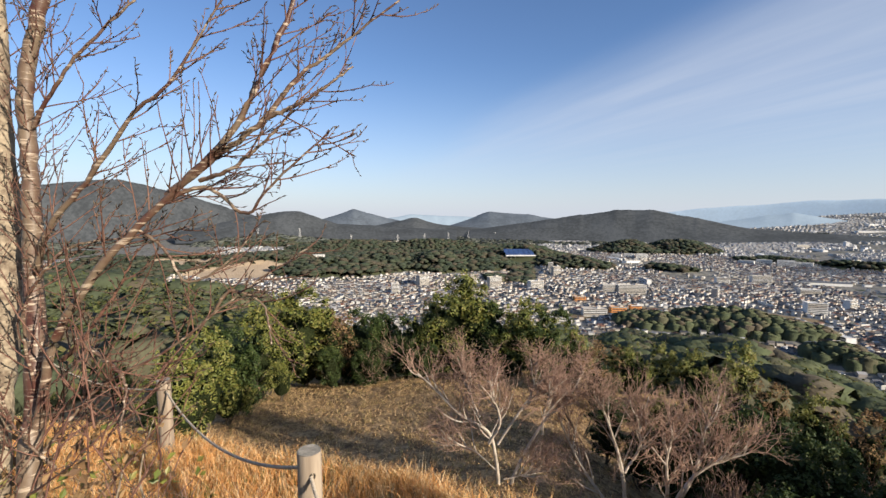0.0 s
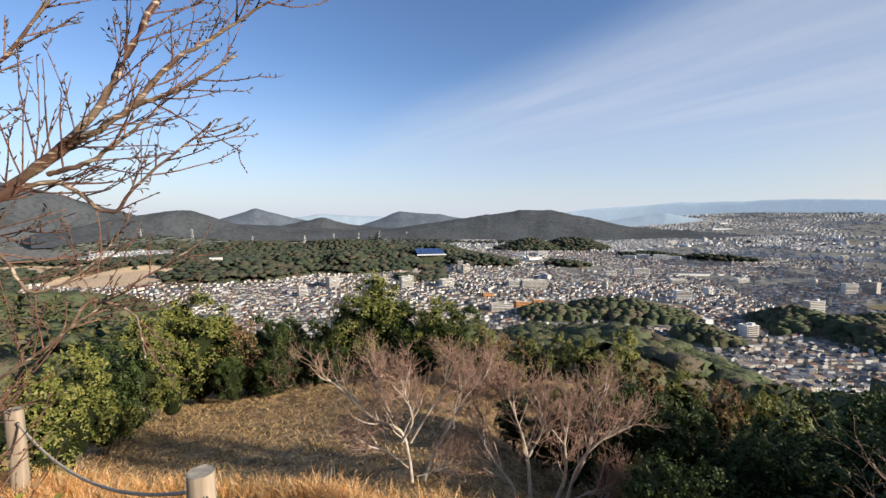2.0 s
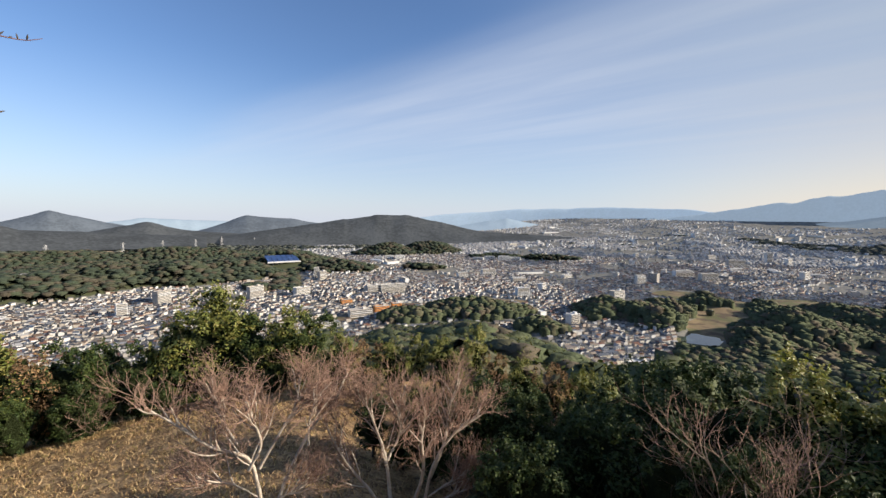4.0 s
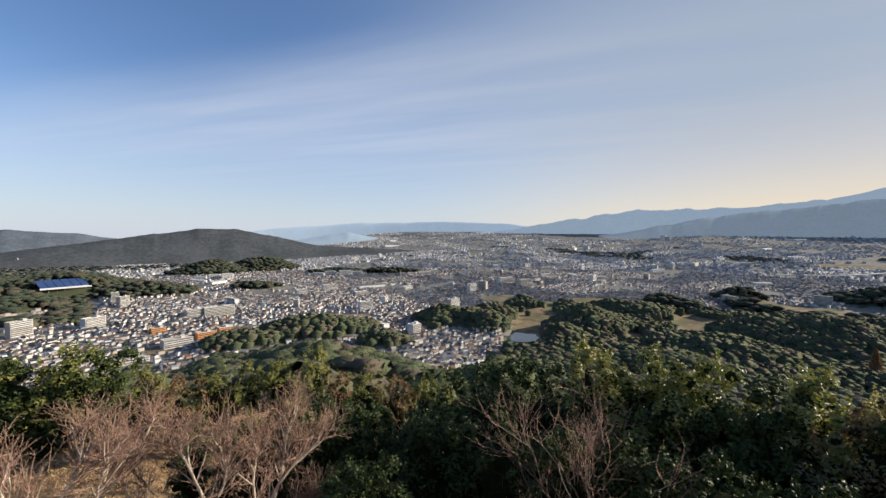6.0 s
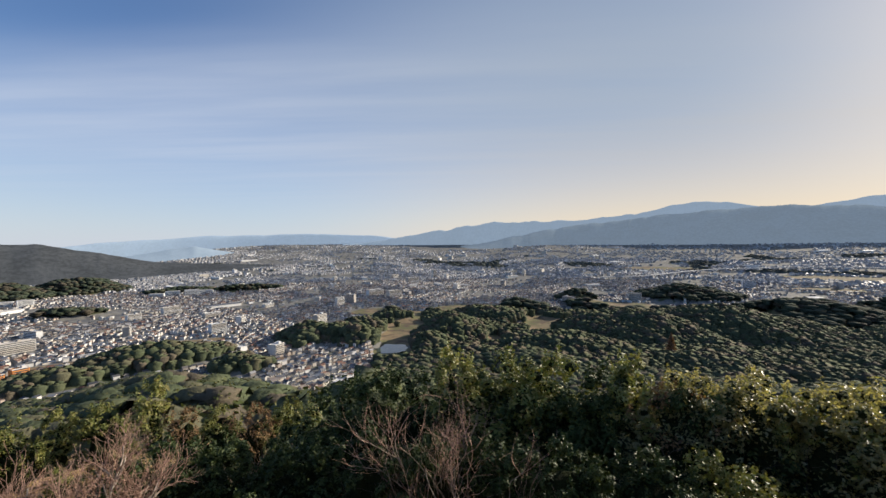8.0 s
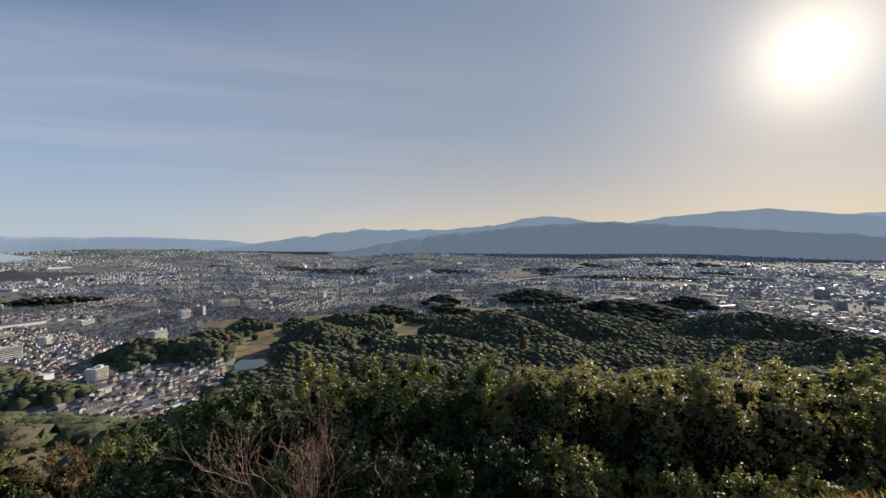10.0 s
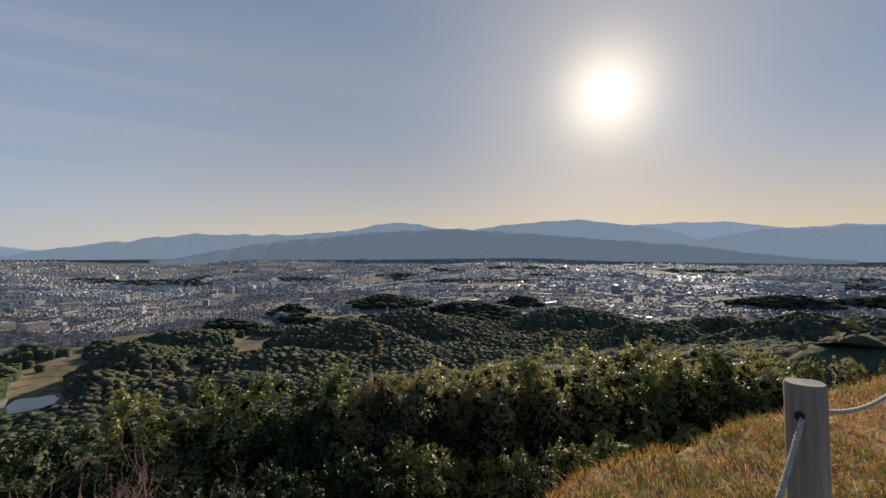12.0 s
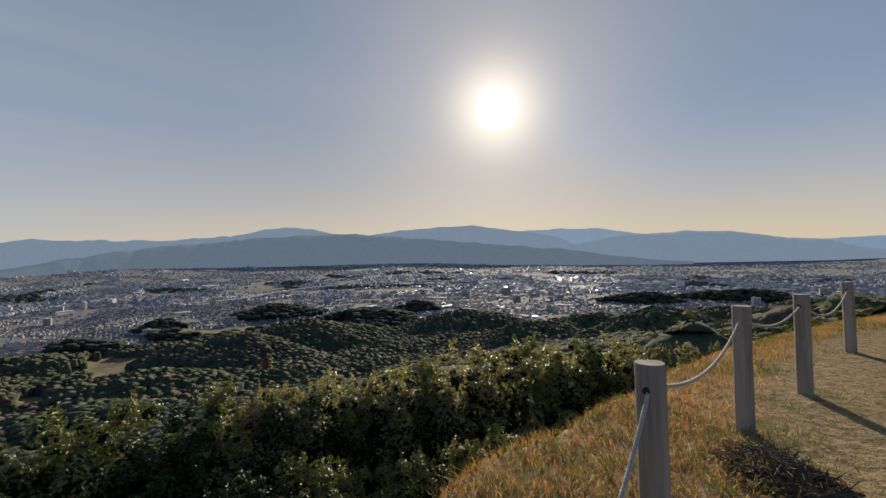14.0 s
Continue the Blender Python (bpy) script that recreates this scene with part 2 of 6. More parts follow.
def hazed_ridge(name, colour, glow, depth=0.12):
    """Backdrop: mountains kilometres off, distance haze painted into base colour and emission."""

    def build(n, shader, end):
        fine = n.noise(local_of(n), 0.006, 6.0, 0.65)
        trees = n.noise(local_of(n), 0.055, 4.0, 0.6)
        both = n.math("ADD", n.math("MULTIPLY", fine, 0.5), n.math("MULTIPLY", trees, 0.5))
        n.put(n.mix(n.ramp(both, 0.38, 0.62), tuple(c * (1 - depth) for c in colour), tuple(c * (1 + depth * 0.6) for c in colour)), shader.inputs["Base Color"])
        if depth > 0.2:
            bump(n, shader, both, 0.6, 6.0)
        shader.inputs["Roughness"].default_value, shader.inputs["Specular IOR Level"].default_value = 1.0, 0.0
        # constant emission stands in for the bright air before the ridge
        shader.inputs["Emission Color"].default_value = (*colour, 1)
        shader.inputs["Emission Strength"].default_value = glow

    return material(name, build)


HILLSIDE = hazed_ridge("wooded mountain, thin haze painted in", (0.055, 0.06, 0.065), 0.42, 0.4)
RIDGE_GREY = hazed_ridge("ridge with backlit haze painted in", (0.11, 0.138, 0.165), 0.84, 0.2)
RIDGE_GREEN = hazed_ridge("mountain, some kilometres of painted haze", (0.085, 0.1, 0.12), 0.4, 0.3)
RIDGE_BLUE = hazed_ridge("mountain, painted bluish for haze", (0.165, 0.205, 0.245), 0.86)
RIDGE_PALE = hazed_ridge("mountain, painted pale for haze", (0.25, 0.31, 0.37), 0.62)

# ---- land ----


def lattice(ix, iy, seed):
    h = (ix.astype(np.int64) * 374761393 + iy.astype(np.int64) * 668265263 + seed * 1274126177) & 0x7FFFFFFF
    h = ((h ^ (h >> 13)) * 1103515245 + 12345) & 0x7FFFFFFF
    return ((h ^ (h >> 16)) & 0xFFFF) / 65535.0


def grain(x, y, size, seed=0, octaves=4):
    """Smooth noise from 0 to 1."""
    total, norm, amp = 0.0, 0.0, 1.0
    for k in range(octaves):
        u, v = x / size * 2**k, y / size * 2**k
        iu, iv = np.floor(u), np.floor(v)
        fu, fv = u - iu, v - iv
        fu, fv = fu * fu * (3 - 2 * fu), fv * fv * (3 - 2 * fv)
        a = lattice(iu, iv, seed + k) * (1 - fu) + lattice(iu + 1, iv, seed + k) * fu
        b = lattice(iu, iv + 1, seed + k) * (1 - fu) + lattice(iu + 1, iv + 1, seed + k) * fu
        total, norm, amp = total + amp * (a * (1 - fv) + b * fv), norm + amp, amp * 0.5
    return total / norm


def step(v, lo, hi):
    t = np.clip((v - lo) / (hi - lo), 0, 1)
    return t * t * (3 - 2 * t)


def polar(az, r):
    return r * np.sin(np.radians(az)), r * np.cos(np.radians(az))


PLAIN = -170.0
# how far the level hilltop reaches, by bearing
RIM = [(-180, 25), (-120, 16), (-80, 9), (-60, 5.9), (-50, 4.7), (-38, 4.0), (-30, 3.45), (-22, 2.85), (-10, 2.3), (20, 2.1), (60, 2.2), (94, 2.6), (102, 3.15), (112, 3.7), (121, 5.0), (128, 7.0), (135, 9.3), (142, 13), (160, 19), (180, 25)]
# how far the slope below it reaches, by bearing
FOOT = [(-180, 1500), (-80, 1300), (-52, 760), (-42, 560), (-20, 520), (-8, 600), (0, 670), (12, 680), (19, 590), (25, 490), (33, 470), (60, 470), (85, 640), (115, 900), (145, 1100), (180, 1500)]
# wooded knolls: bearing, distance, half width, half depth, height
KNOLLS = [(-58, 1500, 260, 160, 50), (-46, 1420, 200, 130, 40), (-38, 1230, 150, 100, 42), (-31, 1330, 150, 110, 52), (-25, 1290, 110, 90, 50), (-19.5, 1330, 120, 100, 48), (-36, 2050, 260, 120, 40), (-25, 2000, 250, 130, 45), (-46, 2450, 300, 200, 45), (-13.6, 1640, 170, 110, 44), (-6.5, 1420, 110, 75, 32), (-0.6, 2060, 130, 110, 50), (5.0, 2120, 140, 110, 54), (4.3, 1420, 85, 30, 16), (14, 1850, 120, 45, 20), (21, 1820, 120, 50, 20)]
KNOLLS_NEAR = [(31, 800, 70, 45, 24), (35, 870, 50, 40, 20), (50.5, 985, 75, 55, 28), (55, 1120, 80, 40, 26), (63, 1340, 60, 45, 28), (57, 600, 60, 40, 16), (11, 745, 95, 48, 26), (3, 705, 60, 40, 17), (20, 655, 42, 30, 18), (28, 815, 55, 60, 26), (34, 770, 42, 38, 26), (39, 1010, 50, 32, 14), (46.5, 810, 62, 75, 36), (43.5, 700, 40, 42, 26), (52, 950, 62, 50, 26), (60.5, 735, 75, 55, 20), (65.5, 880, 75, 60, 30), (65, 1180, 55, 75, 34), (71, 880, 100, 95, 38)]
KNOLLS_RIGHT = [(78, 980, 130, 100, 42), (75, 1480, 130, 90, 36), (86, 1230, 130, 95, 34), (93, 1460, 80, 55, 30), (99, 1060, 140, 100, 40), (108, 800, 130, 100, 46), (115, 880, 120, 100, 52), (123, 760, 120, 100, 52), (131, 980, 180, 120, 62), (139, 900, 180, 140, 72), (121, 1700, 140, 60, 32), (131, 1850, 180, 70, 34)]
ALL_KNOLLS = KNOLLS + KNOLLS_NEAR + KNOLLS_RIGHT
# how far the woods reach on that side, by bearing
WOODED = [(38, 430), (44, 470), (58, 520), (63, 640), (67, 900), (75, 1220), (90, 1260), (100, 1130), (110, 1100), (118, 1250), (130, 1500), (150, 1700)]
# open fields: bearing, distance, half width, half depth
FIELDS = [(36.5, 1130, 60, 70), (42.0, 880, 46, 80), (39.2, 775, 34, 50), (49.3, 1130, 110, 95), (59, 950, 46, 85), (68, 1240, 110, 115), (38.6, 680, 36, 50), (58.2, 825, 30, 44), (-7, 735, 50, 16), (7, 850, 110, 22), (14, 905, 70, 30), (-12, 2900, 260, 260), (8, 3300, 300, 180), (-20, 3000, 200, 200), (88, 1900, 120, 60), (112, 1300, 50, 60), (82.5, 1180, 40, 70), (90, 2250, 260, 90), (73, 2500, 200, 80)]
SCARS = [(-50, 1330, 130, 90), (-47, 1230, 95, 45), (-31, 2500, 75, 80), (-56, 1500, 140, 90)]
PONDS = [(38.9, 722, 36, 32), (58.2, 862, 24, 20)]


def oval(x, y, az, r, half, deep):
    cx, cy = polar(az, r)
    c, s = math.cos(radians(az)), math.sin(radians(az))
    dx, dy = x - cx, y - cy
    return np.sqrt(((dx * c - dy * s) / half) ** 2 + ((dx * s + dy * c) / deep) ** 2)


def land(x, y):
    """Height of the bare ground and its covers."""
    x, y = np.asarray(x, float), np.asarray(y, float)
    r, az = np.hypot(x, y), np.degrees(np.arctan2(x, y))
    rim = np.interp(az, *zip(*RIM))
    foot = np.interp(az, *zip(*FOOT))
    # hilltop
    left = step(-az, 5, 45) * step(az, -175, -110)
    top = -(0.85 + 0.07 * np.clip(r - 3, 0, 4)) * left * step(r, 0.3, 3.2) + 0.22 * step(az, 70, 105) * step(r, 0.5, 2.0) - 0.25 * step(r, 0.5, 2.5) * (1 - left) * step(-az, -95, -60) + 0.06 * (grain(x, y, 1.3, 3) - 0.5)
    out = np.maximum(r - rim, 0)
    near_side = step(az, -75, -60) * (1 - step(az, -5, 12))
    bank = (4.4 + 0.6 * near_side) * (1 - np.exp(-out / (2.6 + 1.5 * near_side))) + 0.095 * np.minimum(out, 40)
    bank *= 1 - 0.45 * step(az, 100, 135) - 0.2 * step(az, -75, -60) * (1 - step(az, -16, 14))
    side = top - bank
    # long slope to the plain
    q = step(r, 16, foot)
    q = np.clip((r - 18) / (foot - 18), 0, 1)
    q = q * 0.55 + step(q, 0, 1) * 0.45
    rise = np.clip((r - 1500) / (3050 - 450 * step(az, 50, 60) * (1 - step(az, 92, 108))), 0, 1.2) ** 1.6 * 172 * (0.22 + 0.78 * step(az, 0, 25)) * (1 - 0.24 * step(az, 102, 128))
    z = side * (1 - q) + (PLAIN + rise) * q + (grain(x, y, 90, 8) - 0.5) * 26 * step(r, 60, 200) * (1 - step(r, foot * 0.8, foot))
    z = z - 15 * step(r, 20, 62) * (1 - q) * step(az, -42, -30) * (1 - step(az, 118, 140))
    knoll = np.zeros_like(r)
    uneven = (grain(x, y, 80, 5) - 0.5) * 0.35
    for a, d, half, deep, high in ALL_KNOLLS:
        k = oval(x, y, a, d, half * 1.25, deep * 1.25) + uneven
        knoll = np.maximum(knoll, high * (1 - step(k, 0.0, 1.25)))
    wood = np.maximum(step(knoll, 4, 9), 1 - step(r, foot * 0.8, foot * 0.98))
    glade = grain(x, y, 420, 31, 4)
    wood = np.maximum(wood, step(-az, 9, 15) * step(r, 1010, 1080) * (1 - step(glade + 0.06 * step(r, 1450, 1900), 0.455, 0.485)))
    wood = np.maximum(wood, step(r, 2300, 2500) * (1 - step(r, 3200, 3400)) * (1 - step(grain(x, y, 300, 37, 4), 0.34, 0.38)))
    wooded = np.interp(az, *zip(*WOODED))
    wood = np.maximum(wood, step(az, 38, 43) * (1 - step(r + (grain(x, y, 150, 44) - 0.5) * 260, wooded - 20, wooded + 20)) * (1 - step(grain(x, y, 110, 45), 0.66, 0.7)))
    wood *= step(r, 24, 30)
    field, scar, pond = np.zeros_like(r), np.zeros_like(r), np.zeros_like(r)
    uneven = (grain(x, y, 60, 9) - 0.5) * 0.5
    for f in FIELDS:
        field = np.maximum(field, 1 - step(oval(x, y, *f) + uneven, 0.85, 1.05))
    uneven = (grain(x, y, 70, 12) - 0.5) * 0.9
    for f in SCARS:
        scar = np.maximum(scar, 1 - step(oval(x, y, *f) + uneven, 0.85, 1.05))
    uneven = (grain(x, y, 25, 13) - 0.5) * 0.4
    for f in PONDS:
        pond = np.maximum(pond, 1 - step(oval(x, y, *f) + uneven, 0.9, 1.1))
    park = step(az, 35, 38) * (1 - step(az, 76, 80)) * step(r, foot * 0.95, foot * 1.05) * (1 - step(r + (grain(x, y, 90, 71) - 0.5) * 300, 1130, 1160))
    open_land = (1 - step(grain(x, y, 75, 72), 0.48, 0.54)) * step(r, 700, 740)
    field = np.maximum(field, park * (1 - step(wood, 0.3, 0.5)) * open_land)
    wood = np.maximum(wood, park * (1 - open_land))
    wood = wood * (1 - field) * (1 - scar) * (1 - pond)
    knoll = knoll * (1 - 0.9 * np.maximum(np.maximum(field, scar * 0.5), pond))
    z = z + knoll - 2.5 * pond + (grain(x, y, 120, 46) - 0.4) * 28 * wood * step(r, 560, 700) * (1 - step(r, 1300, 1700)) * (1 - step(knoll, 4, 20))
    dry = (1 - step(out, 0.8, 2.2)) * 1.0
    brush = step(out, 0.8, 2.2) * (1 - step(r, 24, 32)) * (1 - step(az, 4, 16))
    wood = np.maximum(wood, step(out, 0.3, 1.0) * (1 - step(r, 24, 32)) * step(az, 4, 16))
    path = step(az, 124, 133) * step(r, 1.0, 2.0) * (1 - step(out, -1.5, -0.2)) + (r < 0.9)
    dirt = np.clip(path * (1 - step(az, 170, 180)) , 0, 1) * (1 - step(out, -1.2, -0.4))
    return z, dict(wood=wood, field=field, scar=scar, dry=dry, brush=brush, dirt=dirt, pond=pond)


def ground_z(x, y):
    return float(land(np.array([x]), np.array([y]))[0][0])


def fast_mesh(name, verts, loops, starts, mats, face_mats=None, smooth=False):
    """A mesh from flat arrays."""
    me = bpy.data.meshes.new(name)
    me.vertices.add(len(verts))
    me.vertices.foreach_set("co", np.asarray(verts, np.float32).ravel())
    me.loops.add(len(loops))
    me.loops.foreach_set("vertex_index", np.asarray(loops, np.int32))
    me.polygons.add(len(starts))
    me.polygons.foreach_set("loop_start", np.asarray(starts, np.int32))
    for m in mats:
        me.materials.append(m)
    if face_mats is not None:
        me.polygons.foreach_set("material_index", np.asarray(face_mats, np.int32))
    me.polygons.foreach_set("use_smooth", np.full(len(starts), smooth))
    me.update(calc_edges=True)
    me.validate()
    return me


def quads_mesh(name, verts, faces, mats, face_mats=None, smooth=False):
    faces = np.asarray(faces, np.int32)
    k = faces.shape[1]
    return fast_mesh(name, verts, faces.ravel(), np.arange(len(faces)) * k, mats, face_mats, smooth)


def build_ground():
    az = np.concatenate([np.arange(-180, -80, 4.0), np.arange(-80, 150, 0.7), np.arange(150, 180, 3.0)])
    r = np.concatenate([[0.02], np.linspace(0.4, 6, 30), np.geomspace(6.3, 60, 50), np.geomspace(63, 1100, 90), np.geomspace(1120, 4900, 90)])
    A, Rr = np.meshgrid(az, r)
    x, y = polar(A, Rr)
    z, covers = land(x, y)
    na, nr = len(az), len(r)
    i = np.arange(na * nr).reshape(nr, na)
    j = np.roll(i, -1, 1)
    faces = np.stack([i[:-1], i[1:], j[1:], j[:-1]], -1).reshape(-1, 4)
    me = quads_mesh("ground", np.stack([x, y, z], -1).reshape(-1, 3), faces, [LAND], None, True)
    for key, value in covers.items():
        if key != "pond":
            a = me.attributes.new(key, "FLOAT", "POINT")
            a.data.foreach_set("value", value.astype(np.float32).ravel())
    ob = new("ground", me)
    tagged(ob, "hilltop, wooded slopes and wide town plain below", "ground", kind="structure")


build_ground()


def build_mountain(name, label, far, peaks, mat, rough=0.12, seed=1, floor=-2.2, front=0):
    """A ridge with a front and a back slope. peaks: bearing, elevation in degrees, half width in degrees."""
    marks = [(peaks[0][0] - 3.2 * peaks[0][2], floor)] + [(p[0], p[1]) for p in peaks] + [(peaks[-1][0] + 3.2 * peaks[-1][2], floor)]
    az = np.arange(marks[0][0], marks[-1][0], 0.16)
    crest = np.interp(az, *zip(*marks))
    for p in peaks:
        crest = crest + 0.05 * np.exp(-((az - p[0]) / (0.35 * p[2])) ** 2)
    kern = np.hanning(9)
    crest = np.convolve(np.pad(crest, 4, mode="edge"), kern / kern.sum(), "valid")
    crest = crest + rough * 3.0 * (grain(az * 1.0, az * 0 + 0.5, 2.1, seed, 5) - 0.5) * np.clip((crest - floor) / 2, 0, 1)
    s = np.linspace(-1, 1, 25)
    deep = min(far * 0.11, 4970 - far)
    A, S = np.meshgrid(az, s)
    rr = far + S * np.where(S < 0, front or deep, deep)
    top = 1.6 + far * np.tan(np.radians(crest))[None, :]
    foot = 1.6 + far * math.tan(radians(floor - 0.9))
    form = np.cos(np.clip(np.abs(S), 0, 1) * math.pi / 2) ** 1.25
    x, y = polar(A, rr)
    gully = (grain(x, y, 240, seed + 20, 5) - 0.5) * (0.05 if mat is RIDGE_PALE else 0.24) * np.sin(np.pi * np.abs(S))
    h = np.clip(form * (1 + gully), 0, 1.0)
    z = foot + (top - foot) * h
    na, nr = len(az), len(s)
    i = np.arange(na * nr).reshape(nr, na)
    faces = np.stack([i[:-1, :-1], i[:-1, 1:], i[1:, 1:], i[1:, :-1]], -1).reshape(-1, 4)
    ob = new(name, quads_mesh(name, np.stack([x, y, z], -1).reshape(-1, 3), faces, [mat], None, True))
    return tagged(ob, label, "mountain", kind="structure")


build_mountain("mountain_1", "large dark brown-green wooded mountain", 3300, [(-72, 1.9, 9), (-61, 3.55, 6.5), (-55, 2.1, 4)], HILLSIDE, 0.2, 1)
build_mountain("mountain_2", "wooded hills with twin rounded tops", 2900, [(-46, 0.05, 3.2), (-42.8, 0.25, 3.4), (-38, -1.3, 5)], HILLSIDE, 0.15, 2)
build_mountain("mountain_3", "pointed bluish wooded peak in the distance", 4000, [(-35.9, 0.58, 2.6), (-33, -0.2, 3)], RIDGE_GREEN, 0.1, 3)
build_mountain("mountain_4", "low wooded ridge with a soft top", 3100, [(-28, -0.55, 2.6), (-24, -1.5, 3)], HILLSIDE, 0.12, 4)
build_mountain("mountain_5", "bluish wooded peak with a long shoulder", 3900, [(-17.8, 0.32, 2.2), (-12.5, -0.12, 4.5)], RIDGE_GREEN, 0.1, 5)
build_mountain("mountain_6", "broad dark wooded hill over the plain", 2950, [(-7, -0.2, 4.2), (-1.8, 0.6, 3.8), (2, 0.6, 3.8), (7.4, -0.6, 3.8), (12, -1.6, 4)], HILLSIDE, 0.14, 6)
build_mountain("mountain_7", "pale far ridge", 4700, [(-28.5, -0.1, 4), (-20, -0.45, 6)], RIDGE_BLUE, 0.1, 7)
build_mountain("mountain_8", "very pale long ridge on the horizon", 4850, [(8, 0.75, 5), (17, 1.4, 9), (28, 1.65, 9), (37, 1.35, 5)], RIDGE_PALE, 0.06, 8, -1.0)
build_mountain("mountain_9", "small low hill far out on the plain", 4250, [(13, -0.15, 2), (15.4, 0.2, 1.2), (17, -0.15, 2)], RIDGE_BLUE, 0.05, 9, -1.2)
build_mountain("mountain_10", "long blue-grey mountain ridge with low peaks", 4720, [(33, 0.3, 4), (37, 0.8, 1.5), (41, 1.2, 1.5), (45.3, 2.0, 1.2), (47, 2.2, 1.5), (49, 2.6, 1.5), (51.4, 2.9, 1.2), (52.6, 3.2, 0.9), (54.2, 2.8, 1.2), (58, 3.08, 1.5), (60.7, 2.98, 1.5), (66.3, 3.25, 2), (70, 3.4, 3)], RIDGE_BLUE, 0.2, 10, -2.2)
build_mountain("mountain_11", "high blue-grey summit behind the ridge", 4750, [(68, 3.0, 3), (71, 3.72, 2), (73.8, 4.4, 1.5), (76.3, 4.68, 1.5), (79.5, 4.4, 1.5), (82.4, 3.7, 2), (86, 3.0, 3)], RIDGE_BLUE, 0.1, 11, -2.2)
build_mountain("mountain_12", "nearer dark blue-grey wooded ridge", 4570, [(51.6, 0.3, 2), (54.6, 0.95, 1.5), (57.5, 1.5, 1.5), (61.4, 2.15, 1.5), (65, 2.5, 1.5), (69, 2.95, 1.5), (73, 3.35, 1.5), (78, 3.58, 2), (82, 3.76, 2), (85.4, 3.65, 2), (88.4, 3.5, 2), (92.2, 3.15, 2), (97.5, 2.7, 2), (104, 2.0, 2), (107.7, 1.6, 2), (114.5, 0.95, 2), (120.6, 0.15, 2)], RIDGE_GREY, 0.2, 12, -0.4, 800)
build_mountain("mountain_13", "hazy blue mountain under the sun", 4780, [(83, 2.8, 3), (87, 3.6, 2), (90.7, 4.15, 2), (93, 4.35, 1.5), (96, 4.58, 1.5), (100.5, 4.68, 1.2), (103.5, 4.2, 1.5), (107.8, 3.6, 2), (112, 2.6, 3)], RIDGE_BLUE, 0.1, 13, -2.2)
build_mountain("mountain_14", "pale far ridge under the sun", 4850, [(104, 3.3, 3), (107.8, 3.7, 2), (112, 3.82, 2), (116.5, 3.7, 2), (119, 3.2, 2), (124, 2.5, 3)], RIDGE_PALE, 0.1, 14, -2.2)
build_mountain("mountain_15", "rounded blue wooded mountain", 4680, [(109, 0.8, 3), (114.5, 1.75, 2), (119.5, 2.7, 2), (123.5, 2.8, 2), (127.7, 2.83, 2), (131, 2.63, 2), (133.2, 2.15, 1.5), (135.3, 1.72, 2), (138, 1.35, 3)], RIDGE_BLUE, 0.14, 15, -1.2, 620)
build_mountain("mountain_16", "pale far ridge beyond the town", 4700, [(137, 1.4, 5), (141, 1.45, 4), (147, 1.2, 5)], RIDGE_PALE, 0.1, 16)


# ---- helpers for things ----


def part(name, bm, mat, parent, label=""):
    """Links a bmesh, or a mesh, as one part under a thing or a part."""
    if isinstance(bm, bpy.types.Mesh):
        me = bm
    else:
        me = bpy.data.meshes.new(name)
        bm.to_mesh(me)
        bm.free()
    if mat is not None and not me.materials:
        me.materials.append(mat)
    ob = new(name, me)
    ob.parent = parent
    return tagged(ob, label) if label else ob


def thing(name, label, category, m=None, group="", kind=""):
    ob = new(name)
    ob.empty_display_size = 0.2
    if m is not None:
        ob.matrix_world = m
    return tagged(ob, label, category, group, kind)


def box(bm, x0, x1, y0, y1, z0, z1):
    vs = [bm.verts.new(p) for p in ((x0, y0, z0), (x1, y0, z0), (x1, y1, z0), (x0, y1, z0), (x0, y0, z1), (x1, y0, z1), (x1, y1, z1), (x0, y1, z1))]
    for f in ((0, 3, 2, 1), (4, 5, 6, 7), (0, 1, 5, 4), (1, 2, 6, 5), (2, 3, 7, 6), (3, 0, 4, 7)):
        bm.faces.new([vs[k] for k in f])


class Tubes:
    """Gathers tapered tubes into one mesh."""

    def __init__(self):
        self.v, self.f, self.n = [], [], 0

    def add(self, points, radii, sides):
        p = np.asarray(points, float)
        t = np.gradient(p, axis=0)
        t /= np.linalg.norm(t, axis=1, keepdims=True) + 1e-9
        ref = np.where(np.abs(t[:, 2:3]) > 0.9, [[1.0, 0, 0]], [[0, 0, 1.0]])
        u = np.cross(t, ref)
        u /= np.linalg.norm(u, axis=1, keepdims=True) + 1e-9
        w = np.cross(t, u)
        a = np.arange(sides) * 2 * math.pi / sides
        ring = p[:, None] + np.asarray(radii, float)[:, None, None] * (np.cos(a)[None, :, None] * u[:, None] + np.sin(a)[None, :, None] * w[:, None])
        m = len(p)
        i = self.n + np.arange(m * sides).reshape(m, sides)
        j = np.roll(i, -1, 1)
        self.f.append(np.stack([i[:-1], j[:-1], j[1:], i[1:]], -1).reshape(-1, 4))
        self.v.append(ring.reshape(-1, 3))
        self.n += m * sides

    def mesh(self, name, mat):
        return quads_mesh(name, np.concatenate(self.v), np.concatenate(self.f), [mat], None, True)


